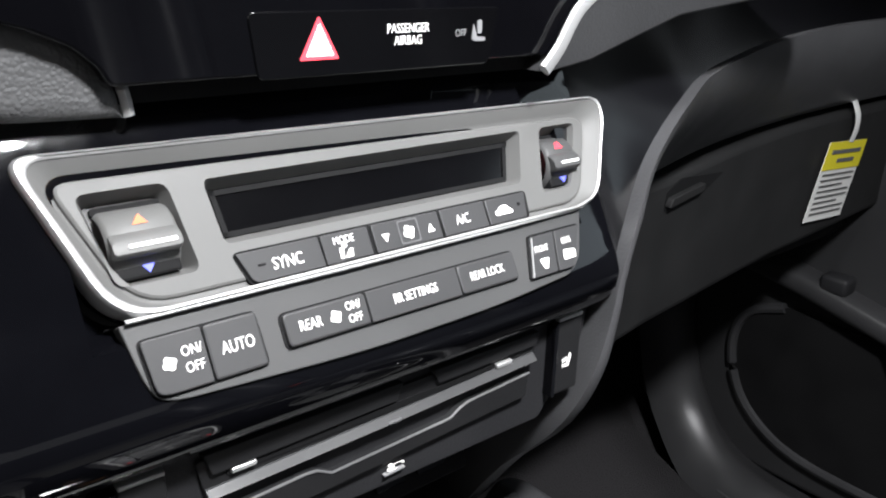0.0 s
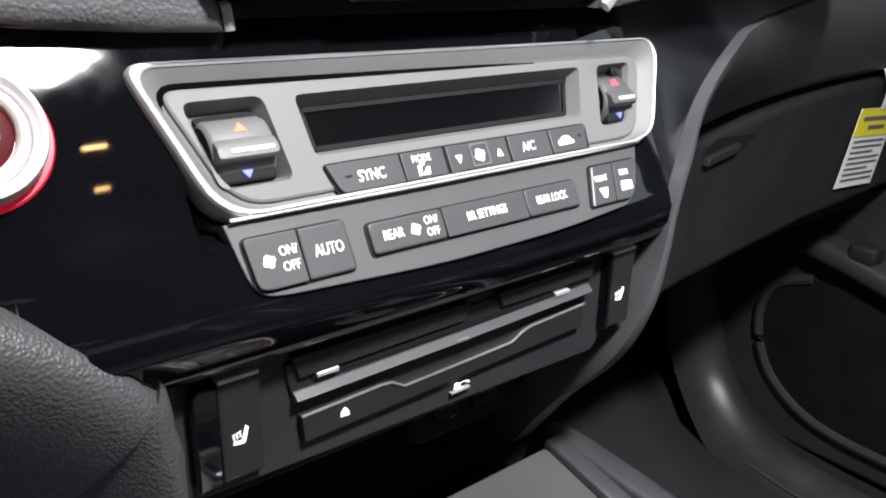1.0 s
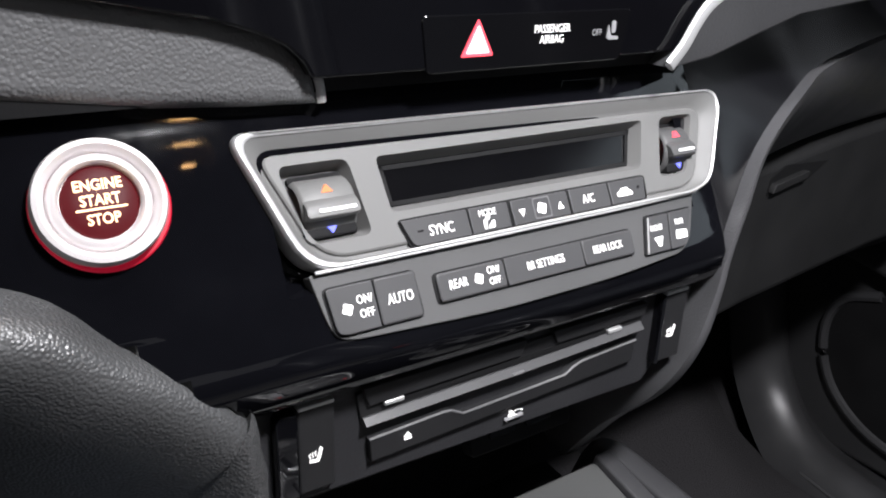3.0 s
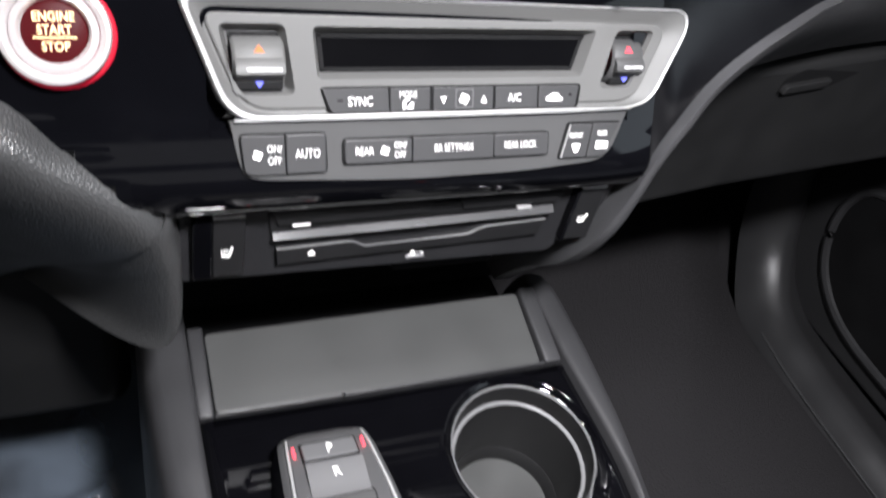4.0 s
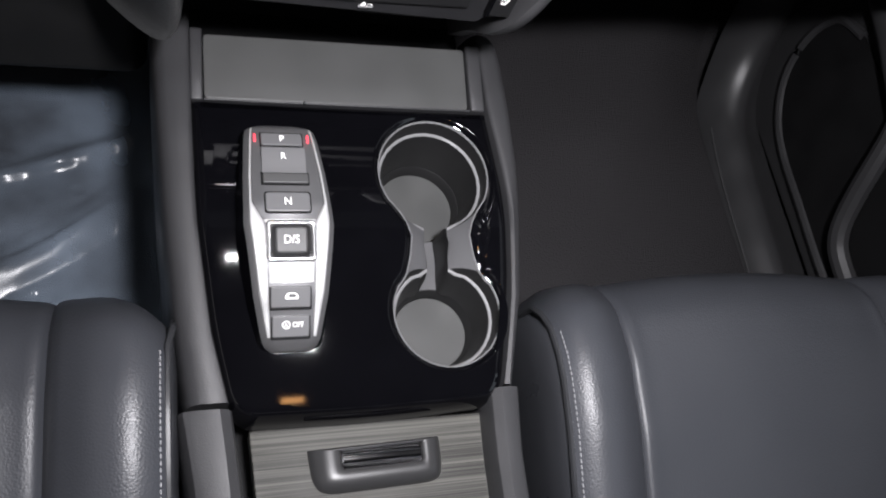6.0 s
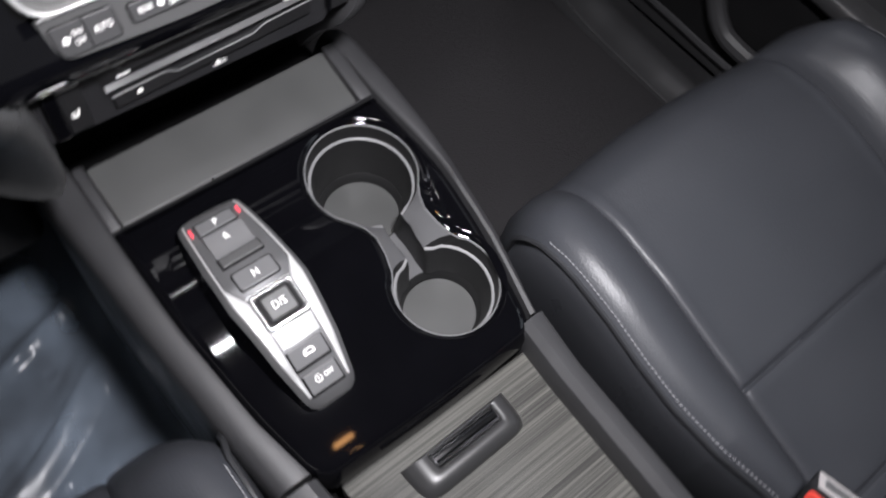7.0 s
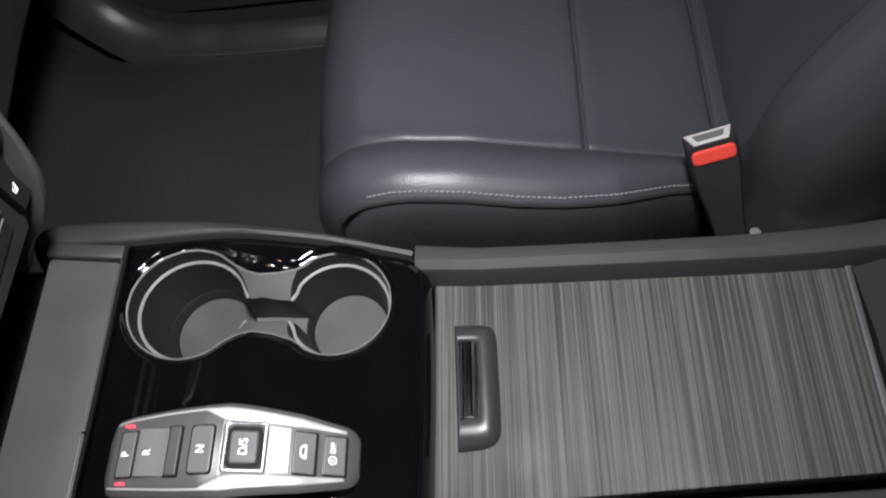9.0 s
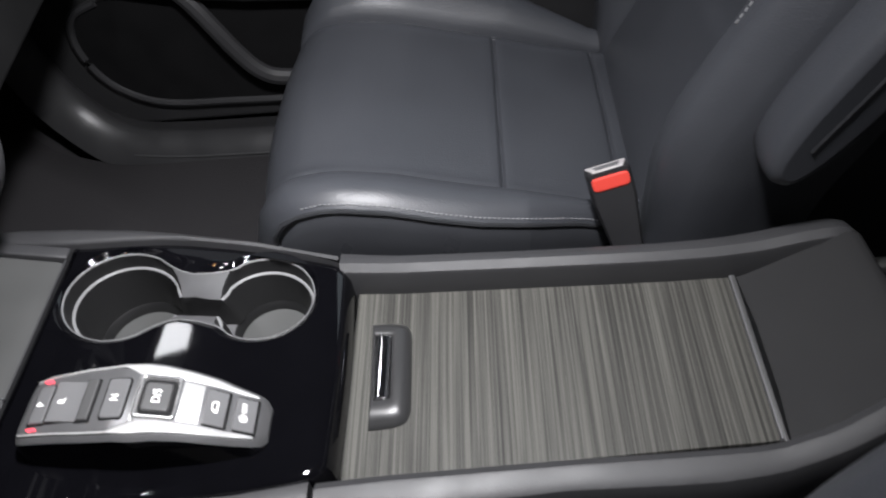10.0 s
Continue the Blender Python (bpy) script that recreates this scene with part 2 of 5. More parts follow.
CARPET = material("black_carpet", (0.034, 0.0325, 0.0345), 0.95, grain=0.003, grain_size=0.0022, vary=0.25, vary_size=0.2, ridge=0.8, spec=0.2)
LINER = material("headliner", (0.06, 0.06, 0.064), 0.95, grain=0.001, grain_size=0.002, vary=0.05, spec=0.2)
# Near-black for shade in gaps and recesses, put into colour; also some black parts.
SHADE_BLACK = material("shade_black", (0.005, 0.005, 0.0056), 0.75, grain=0.0005, grain_size=0.002, vary=0.2, spec=0.3)
SCREEN = material("dark_screen", (0.003, 0.003, 0.0036), 0.12, vary=0.2, rough_vary=0.04)
PRINT = material("backlit_white", (0.8, 0.8, 0.8), 0.5, vary=0.02, glow=(1, 0.99, 0.96), glow_power=0.75)
PRINT_DIM = material("dim_print", (0.30, 0.30, 0.31), 0.5, vary=0.02)
LINE_WHITE = material("white_line", (0.75, 0.75, 0.76), 0.35, vary=0.02, glow=(1, 1, 1), glow_power=0.35)
# Lighter than the satin silver: bright light on ring and buckle mouth as colour.
RING_LIT = material("ring_silver_lit", (0.74, 0.70, 0.70), 0.42, metal=0.35, grain=0.0002, grain_size=0.0006, vary=0.04)
RED_LIT = material("red_light", (0.5, 0.02, 0.03), 0.4, vary=0.02, glow=(1.0, 0.10, 0.14), glow_power=1.6)
# Emission in place of the red glow that spills onto the panel.
RED_HALO = material("red_halo", (0.4, 0.005, 0.02), 0.3, vary=0.02, glow=(0.75, 0.01, 0.05), glow_power=0.2)
RED_CAP = material("red_cap", (0.030, 0.0008, 0.0016), 0.55, vary=0.05, spec=0.25, glow=(0.20, 0.003, 0.010), glow_power=0.30)
AMBER = material("amber_light", (0.45, 0.14, 0.05), 0.4, vary=0.02, glow=(1.0, 0.25, 0.06), glow_power=0.55)
BLUE = material("blue_light", (0.1, 0.1, 0.7), 0.4, vary=0.02, glow=(0.18, 0.22, 1.0), glow_power=1.0)
START_PRINT = material("start_print", (0.9, 0.7, 0.4), 0.4, vary=0.02, glow=(1.0, 0.62, 0.30), glow_power=1.6)
HAZARD = material("hazard_white", (0.85, 0.80, 0.78), 0.4, vary=0.02, glow=(1.0, 0.86, 0.80), glow_power=0.8)
BUCKLE_RED = material("buckle_red", (0.80, 0.075, 0.055), 0.35, vary=0.06)
PAPER = material("white_paper", (0.78, 0.78, 0.76), 0.8, vary=0.04)
YELLOW = material("yellow_ink", (0.78, 0.68, 0.03), 0.7, vary=0.04)
INK = material("grey_ink", (0.12, 0.12, 0.12), 0.8, vary=0.05)


def smudged(name):
    """Piano black with faint finger marks: their haze blurs what it mirrors."""
    mat = material(name, (0.0030, 0.0031, 0.0042), 0.3, coat=1.0, vary=0.3, rough_vary=0.03, vary_size=0.03, spec=0.0)
    nodes, links = mat.node_tree.nodes, mat.node_tree.links
    b, place = nodes["Principled BSDF"], nodes.new("ShaderNodeTexCoord")
    marks, haze = nodes.new("ShaderNodeTexNoise"), nodes.new("ShaderNodeMapRange")
    marks.inputs["Scale"].default_value, marks.inputs["Detail"].default_value, marks.inputs["Distortion"].default_value = 34.0, 6, 0.6
    links.new(place.outputs["Object"], marks.inputs["Vector"])
    haze.inputs[1].default_value, haze.inputs[2].default_value = 0.46, 0.74
    haze.inputs[3].default_value, haze.inputs[4].default_value = 0.03, 0.11
    links.new(marks.outputs["Fac"], haze.inputs[0])
    links.new(haze.outputs[0], b.inputs["Coat Roughness"])
    return mat


GLOSS_PANEL = smudged("smudged_piano_black")
GLOSS_SOFT = material("soft_piano_black", (0.004, 0.004, 0.005), 0.34, coat=1.0, vary=0.3, spec=0.0)
GLOSS_SOFT.node_tree.nodes["Principled BSDF"].inputs["Coat Roughness"].default_value = 0.24


def streaked(name):
    """Grey veneer: fine streaks that run across the car."""
    mat = material(name, (0.2, 0.2, 0.19), 0.56, vary=0.05, spec=0.35)
    nodes, links = mat.node_tree.nodes, mat.node_tree.links
    b = nodes["Principled BSDF"]
    place = nodes.new("ShaderNodeTexCoord")
    layers = []
    for across, along, detail in ((3.0, 1100.0, 2.0), (4.0, 380.0, 3.0), (1.5, 90.0, 2.0)):
        m = nodes.new("ShaderNodeMapping")
        m.inputs["Scale"].default_value = (across, along, 1.0)
        links.new(place.outputs["Object"], m.inputs["Vector"])
        n = nodes.new("ShaderNodeTexNoise")
        n.inputs["Scale"].default_value, n.inputs["Detail"].default_value, n.inputs["Distortion"].default_value = 1.0, detail, 0.25
        links.new(m.outputs[0], n.inputs["Vector"])
        layers.append(n.outputs["Fac"])
    first = nodes.new("ShaderNodeMath")
    first.operation = "ADD"
    links.new(layers[0], first.inputs[0])
    links.new(layers[1], first.inputs[1])
    both = nodes.new("ShaderNodeMath")
    both.operation = "MULTIPLY_ADD"
    links.new(layers[2], both.inputs[0])
    both.inputs[1].default_value = 0.6
    links.new(first.outputs[0], both.inputs[2])
    ramp = nodes.new("ShaderNodeValToRGB")
    ramp.color_ramp.elements[0].position, ramp.color_ramp.elements[0].color = 0.42, (0.024, 0.0234, 0.0208, 1)
    ramp.color_ramp.elements[1].position, ramp.color_ramp.elements[1].color = 0.595, (0.104, 0.1020, 0.0905, 1)
    mid = ramp.color_ramp.elements.new(0.50)
    mid.color = (0.058, 0.0566, 0.0508, 1)
    scale = nodes.new("ShaderNodeMath")
    scale.operation = "DIVIDE"
    links.new(both.outputs[0], scale.inputs[0])
    scale.inputs[1].default_value = 2.6
    links.new(scale.outputs[0], ramp.inputs[0])
    links.new(ramp.outputs[0], b.inputs["Base Color"])
    bump = nodes.new("ShaderNodeBump")
    bump.inputs["Strength"].default_value, bump.inputs["Distance"].default_value = 0.25, 0.0004
    links.new(scale.outputs[0], bump.inputs["Height"])
    links.new(bump.outputs[0], b.inputs["Normal"])
    return mat


VENEER = streaked("grey_veneer")


def film_material():
    """Clear protective film: mostly see-through, glossy and a little milky."""
    mat = material("clear_film", (0.30, 0.37, 0.46), 0.2, vary=0.55, vary_size=0.09, rough_vary=0.06)
    nodes, links = mat.node_tree.nodes, mat.node_tree.links
    b, out = nodes["Principled BSDF"], nodes["Material Output"]
    clear, mix = nodes.new("ShaderNodeBsdfTransparent"), nodes.new("ShaderNodeMixShader")
    cloud, part_clear = nodes.new("ShaderNodeTexNoise"), nodes.new("ShaderNodeMapRange")
    cloud.inputs["Scale"].default_value, cloud.inputs["Detail"].default_value = 7.0, 4
    place = nodes.new("ShaderNodeTexCoord")
    links.new(place.outputs["Object"], cloud.inputs["Vector"])
    part_clear.inputs[1].default_value, part_clear.inputs[2].default_value = 0.35, 0.65
    part_clear.inputs[3].default_value, part_clear.inputs[4].default_value = 0.09, 0.48
    links.new(cloud.outputs["Fac"], part_clear.inputs[0])
    links.new(part_clear.outputs[0], mix.inputs[0])
    links.new(clear.outputs[0], mix.inputs[1])
    links.new(b.outputs[0], mix.inputs[2])
    links.new(mix.outputs[0], out.inputs["Surface"])
    return mat


FILM = film_material()

UPRIGHT = Matrix(((1, 0, 0, 0), (0, 0, -1, 0), (0, 1, 0, 0), (0, 0, 0, 1)))
FLOOR = 0.165


def inset(poly, d):
    """A closed outline moved inwards (counter-clockwise outlines) by d."""
    out, n = [], len(poly)
    for i in range(n):
        a, b, c = (Vector(poly[(i + k) % n]) for k in (-1, 0, 1))
        e1, e2 = (b - a), (c - b)
        e1 = e1.normalized() if e1.length > 1e-9 else e2.normalized()
        e2 = e2.normalized() if e2.length > 1e-9 else e1
        nrm = Vector((-e1.y - e2.y, e1.x + e2.x))
        nrm = nrm.normalized() if nrm.length > 1e-6 else Vector((-e1.y, e1.x))
        out.append(tuple(b + nrm * (d / max(0.5, nrm.dot(Vector((-e1.y, e1.x)))))))
    return out


# ---- the cabin's shell ----
def cabin():
    rows = [(y, FLOOR + max(0, y - 0.62) * 0.9) for y in (-1.3, -0.6, 0.0, 0.3, 0.5, 0.62, 0.7, 0.8, 0.95)]
    bm = loft([[(x, y, z - d) for x, d in ((-0.62, 0), (-0.3, 0), (0.2, 0), (0.6, 0), (1.04, 0), (1.04, 0.05), (-0.62, 0.05))] for y, z in rows])
    solo("floor", bm, CARPET, "black carpeted cabin floor under the dashboard", "floor", "structure")
    bm = block(-0.62, -1.3, 1.31, 1.04, 0.40, 1.34, 0)
    solo("ceiling", bm, LINER, "grey cloth headliner of the cabin", "ceiling", "structure")
    for name, x0, x1 in (("wall_left", -0.66, -0.62), ("wall_right", 1.04, 1.08)):
        bm = joined(block(x0, -1.3, 0.1, x1, 0.95, 0.88, 0), block(x0, -1.3, 0.88, x1, -0.75, 1.31, 0), block(x0, -0.12, 0.88, x1, -0.02, 1.31, 0), block(x0, -0.75, 1.24, x1, 0.22, 1.31, 0))
        solo(name, bm, TRIM_DARK, "black moulded side of the cabin with window openings", "wall", "structure")
    solo("wall_back", block(-0.66, -1.36, 0.1, 1.08, -1.3, 1.31, 0), TRIM_DARK, "dark rear end of the cabin", "wall", "structure")
    solo("wall_front", block(-0.66, 0.95, 0.1, 1.08, 1.0, 0.9, 0), SHADE_BLACK, "black bulkhead behind the dashboard", "wall", "structure")
    # Housings added beside the stand-in roof lamp, out of view.
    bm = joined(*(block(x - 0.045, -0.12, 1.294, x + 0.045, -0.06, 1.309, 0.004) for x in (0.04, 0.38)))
    solo("stand_in_lamp_housing", bm, LINER, "unseen grey housings beside the added roof lamp", "lamp", "structure")


cabin()


# ---- dashboard ----
def upright_slab(poly, y_back, y_front, bevel, segments=4):
    bm = slab(poly, -y_back, -y_front, bevel, segments)
    bm.transform(UPRIGHT)
    return bm


def dashboard():
    dash = thing("dashboard", Matrix.Translation((0.235, 0.35, 0.6)), "black and grey dashboard with piano-black centre panel", "dashboard")
    # the glossy centre panel: one profile carried across, turning away towards the passenger
    profile = spline([(0.345, 0.800), (0.330, 0.798), (0.322, 0.786), (0.3101, 0.7635), (0.2982, 0.741), (0.286, 0.718), (0.2785, 0.703), (0.2785, 0.692), (0.285, 0.681), (0.296, 0.6755)], 22)
    face = list(profile)
    profile += [(0.40, 0.6755), (0.40, 0.800)]
    rings = []
    hem = lambda x: float(np.interp(x, [-0.20, -0.08, 0.015, 0.046, 0.068, 0.081, 0.0885, 0.095], [0.796, 0.766, 0.733, 0.7105, 0.693, 0.680, 0.669, 0.60]))
    for x in [-0.16, -0.10, -0.05, -0.02, 0.01, 0.03, 0.05, 0.065, 0.08, 0.09, 0.1065, 0.1070, 0.15, 0.25, 0.31, 0.3335, 0.3340, 0.3380, 0.3420, 0.3460, 0.3500, 0.3525]:
        away = 0.5 * (math.sqrt((x - 0.380) ** 2 + 0.0007) + x - 0.380) * 0.75
        rings.append([(x, y + away + (0.012 if 0.1068 < x < 0.3338 and 0.7255 < z < 0.7695 else 0) + 0.09 * min(1, max(0, (hem(x) - z) / 0.03)), z) for y, z in profile])
    part("gloss_panel", loft(rings), GLOSS_PANEL, dash, "piano-black centre panel, faintly smudged")
    part("shadow_gap", block(-0.16, 0.318, 0.796, 0.36, 0.40, 0.806, 0), SHADE_BLACK, dash)
    # the black strip with the hazard key
    strip = upright_slab(rounded([(0.1270, 0.803), (0.345, 0.803), (0.365, 0.90), (0.03, 0.90), (0.03, 0.8365), (0.090, 0.8255), (0.106, 0.8205), (0.1170, 0.8155), (0.1235, 0.8095)], 0.002), 0.40, 0.3085, 0.003)
    strip = part("upper_panel", strip, GLOSS, dash, "piano-black strip above the centre panel")
    part("indicator_window", upright_slab(rounded([(0.176, 0.8015), (0.283, 0.8015), (0.288, 0.8245), (0.173, 0.8245)], 0.003), 0.312, 0.3078, 0.0005, 1), SCREEN, strip)
    part("hazard_frame", upright_slab(rounded([(0.1922, 0.8075), (0.2086, 0.8075), (0.2004, 0.8228)], 0.0008), 0.31, 0.3074, 0), RED_LIT, strip, "red-lit rim of the hazard key")
    part("hazard_triangle", upright_slab(rounded([(0.1945, 0.8088), (0.2063, 0.8088), (0.2004, 0.8203)], 0.0006), 0.31, 0.3070, 0), HAZARD, strip, "lit white hazard triangle")
    for words, x, z, size in (("PASSENGER", 0.240, 0.8172, 0.0050), ("AIRBAG", 0.240, 0.8127, 0.0050)):
        lettering(words, size, PRINT, strip, FRAMES[dash.name].inverted() @ Matrix.Translation((x, 0.3073, z)) @ UPRIGHT, squeeze=0.78)
    lettering("OFF", 0.0042, PRINT_DIM, strip, FRAMES[dash.name].inverted() @ Matrix.Translation((0.2665, 0.3073, 0.8145)) @ UPRIGHT, squeeze=0.8)
    part("seat_symbol", upright_slab(rounded([(0.2725, 0.812), (0.2745, 0.811), (0.280, 0.811), (0.280, 0.8125), (0.2755, 0.8128), (0.2735, 0.818)], 0.0004, 2), 0.31, 0.3073, 0), PRINT_DIM, strip)
    part("seat_symbol", upright_slab(rect(0.2755, 0.814, 0.2780, 0.8195, 0.0012), 0.31, 0.3073, 0), PRINT_DIM, strip)
    # padded vent surround on the driver's side with its bright edge
    edge = [(0.1275, 0.7975), (0.1262, 0.806), (0.1225, 0.8145), (0.116, 0.822), (0.106, 0.8275), (0.090, 0.8325), (0.06, 0.8385), (0.0, 0.848), (-0.16, 0.868)]
    low = [(-0.16, 0.836), (-0.05, 0.8165), (0.02, 0.8065), (0.07, 0.7995), (0.105, 0.797)]
    edge, low = [(1.03 * x + 0.002, 0.838 + (z - 0.842) * 1.05) for x, z in edge], [(x, 0.836 + (z - 0.842) * 0.97) for x, z in low]
    part("vent_pad", upright_slab(edge + low, 0.40, 0.3150, 0.020, 6), GRAINED_LIT, dash, "grey grained padding round the air vent", smooth=50)
    line = [(x + 0.0012, 0.2995 + 0.003 * (i > 4), z + 0.0008) for i, (x, z) in enumerate(spline(edge[:7], 4))]
    part("vent_edging", tube([(x, 0.3205, z) for x, _, z in line], 0.0026, 8, 1.6), SATIN, dash, "satin chrome edging of the vent")
    # the passenger's vent, a dark swoop with bright edging
    edge = spline([(0.322, 0.795), (0.331, 0.8045), (0.337, 0.814), (0.344, 0.8225), (0.356, 0.830), (0.375, 0.836), (0.42, 0.846), (0.6, 0.866)], 3)
    bottom = [(0.62, 0.842), (0.50, 0.826), (0.42, 0.818), (0.385, 0.8085), (0.352, 0.799)]
    edge, bottom = ([(0.975 * x, 0.842 + (z - 0.842) * 0.975) for x, z in some] for some in (edge, bottom))
    part("vent_body", upright_slab(edge + bottom, 0.44, 0.3025, 0.007, 4), SILL, dash, "dark satin vent moulding on the passenger's side")
    part("vent_edging", tube([(x - 0.001, 0.3035, z + 0.001) for x, z in edge[:19]], 0.0022, 8, 1.6), SATIN, dash, "bright edging of the passenger's vent")
    # Slab added on top to keep light from the windscreen out.
    part("dash_top_blocker", block(-0.62, 0.36, 0.872, 1.04, 0.95, 0.90, 0.008), TRIM_DARK, dash, "black slab added over the dashboard to stop light")

    # padded sweep from the console up into the passenger's dashboard
    inner = spline([(0.338, 0.372, 0.515), (0.341, 0.345, 0.555), (0.3370, 0.305, 0.600), (0.3430, 0.288, 0.635), (0.3530, 0.2855, 0.668), (0.3595, 0.2870, 0.690), (0.3725, 0.291, 0.715), (0.3970, 0.300, 0.746),
                    (0.450, 0.319, 0.768), (0.515, 0.342, 0.780), (0.655, 0.370, 0.792), (0.82, 0.392, 0.797), (1.03, 0.410, 0.798)], 4)
    outer = spline([(0.376, 0.385, 0.520), (0.380, 0.358, 0.560), (0.3800, 0.326, 0.605), (0.3810, 0.316, 0.640), (0.3835, 0.316, 0.662), (0.3885, 0.320, 0.676), (0.4010, 0.330, 0.688), (0.4250, 0.350, 0.694),
                    (0.47, 0.378, 0.693), (0.53, 0.400, 0.694), (0.63, 0.412, 0.704), (0.78, 0.414, 0.714), (1.03, 0.416, 0.718)], 4)
    rings = []
    for i, (a, b) in enumerate(zip(inner, outer)):
        a, b = Vector(a), Vector(b)
        across = (b - a).length
        turn = min(1, max(0, (i - 14) / 18))
        turn = turn * turn * (3 - 2 * turn)
        out = Vector((-0.15, -0.97, 0.18)).lerp(Vector((-0.25, -0.85, 0.45)), turn).normalized()
        ring = [a + Vector((0.004, 0.03, 0))]
        for t in np.linspace(0, 1, 21):
            ring.append(a.lerp(b, t) + out * min(0.017, across * 0.28) * math.sin(math.pi * min(1, t * 0.9 + 0.06)))
        ring.append(b + Vector((0.002, 0.05, 0)))
        rings.append([tuple(p) for p in ring])
    part("passenger_pad", loft(rings, closed=False), PAD, dash, "grey padded sweep from console to passenger's dashboard", smooth=60, fix=False)
    # gloss strip above the sweep
    rings = []
    front = sorted((z, y) for y, z in face if 0.69 < z < 0.7985)
    for i, a in enumerate(inner[19:], 19):
        a = Vector(a) + Vector((0.002, 0.006, 0.001))
        z = 0.691 + 0.1065 * min(1, (i - 19) / 11)
        rim = Vector((0.3525, float(np.interp(z, [p[0] for p in front], [p[1] for p in front])) + 0.0040, z))
        if i > 30:
            rim = Vector([float(np.interp(i, (30, 31, 32, 34, 36, 40, 48), row)) for row in ((0.3525, 0.382, 0.42, 0.472, 0.519, 0.659, 1.034), (rim.y, 0.342, 0.350, 0.368, 0.388, 0.420, 0.460), (0.7975, 0.806, 0.817, 0.836, 0.850, 0.867, 0.873))])
        rings.append([tuple(a + Vector((0.003, 0.012, -0.008)))] + [(a.x + (rim.x - a.x) * t, a.y + (rim.y - a.y) * (1 - (1 - t) ** 2), a.z + (rim.z - a.z) * t) for t in np.linspace(0, 1, 15)])
    part("gloss_strip", loft(rings, closed=False), GLOSS_SOFT, dash, "piano-black strip along the passenger's dashboard", smooth=60, fix=False)
    # knee pad on the driver's side
    edge = spline([(-0.20, 0.815), (-0.08, 0.785), (0.015, 0.752), (0.046, 0.7295), (0.068, 0.712), (0.081, 0.699), (0.0885, 0.688), (0.0915, 0.676), (0.0925, 0.64), (0.0920, 0.605), (0.0860, 0.590)], 4)
    edge = [(x - 0.002 * (z > 0.66), z - 0.007 * (z > 0.69)) for x, z in edge]
    profile = ((-0.002, 0.300), (0.0, 0.286), (0.002, 0.2795), (0.006, 0.2760), (0.012, 0.2750), (0.019, 0.2765), (0.028, 0.2805), (0.040, 0.2875), (0.056, 0.299), (0.078, 0.317), (0.11, 0.343), (0.15, 0.370), (0.20, 0.40), (0.28, 0.43), (0.40, 0.47))
    rings = []
    for x, z in edge:
        low = min(1, max(0, (0.700 - z) / 0.11)) ** 2 * (3 - 2 * min(1, max(0, (0.700 - z) / 0.11)))
        ax, az = -0.55 - 0.30 * low, -0.80 + 0.30 * low
        rings.append([(x + ax * d, y + (0.62 * d + 0.004) * low, z + az * d) for d, y in profile])
    part("knee_pad", loft(rings, closed=False), GRAINED, dash, "grey grained knee padding beside the centre panel", smooth=60, fix=False)
    # Blocks added under the dashboard: they stop light and darken the shaded space.
    part("under_dash_block", block(-0.62, 0.42, 0.40, 0.062, 0.62, 0.80, 0.02), SHADE_BLACK, dash, "added black block below the steering column that stops light")
    part("under_dash_block", block(0.385, 0.44, 0.545, 1.03, 0.62, 0.74, 0.02), SHADE_BLACK, dash, "near-black block for the shade under the passenger's dashboard")
    part("dark_fill_block", block(-0.30, 0.395, 0.38, 0.063, 0.44, 0.715, 0.02, 5), LID_BLACK, dash, "added near-black block filling the dark below the knee pad")
    # Near-black planes: the shade in the recess below the player as colour.
    part("recess_back", block(0.07, 0.405, 0.48, 0.385, 0.42, 0.66, 0.002), SHADE_BLACK, dash)
    part("recess_roof", block(0.093, 0.315, 0.606, 0.345, 0.41, 0.618, 0.002), SHADE_BLACK, dash)
    return dash


dash = dashboard()


def glovebox():
    box = thing("glovebox", Matrix.Translation((0.74, 0.42, 0.58)), "closed black glovebox lid with recessed latch", "glovebox")
    lid = spline([(0.435, 0.668), (0.50, 0.679), (0.573, 0.684), (0.686, 0.699), (0.80, 0.707), (1.0, 0.711)], 3) + [(1.0, 0.588), (0.762, 0.576), (0.573, 0.556), (0.45, 0.535), (0.425, 0.56)]
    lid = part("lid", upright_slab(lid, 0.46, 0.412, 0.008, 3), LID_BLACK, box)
    part("latch_recess", upright_slab(rounded([(0.576, 0.656), (0.628, 0.664), (0.656, 0.678), (0.596, 0.681), (0.578, 0.672)], 0.003), 0.42, 0.4112, 0), SHADE_BLACK, box)
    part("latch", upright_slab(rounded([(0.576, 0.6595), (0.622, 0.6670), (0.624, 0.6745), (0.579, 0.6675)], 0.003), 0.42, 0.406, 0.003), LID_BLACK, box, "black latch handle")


glovebox()


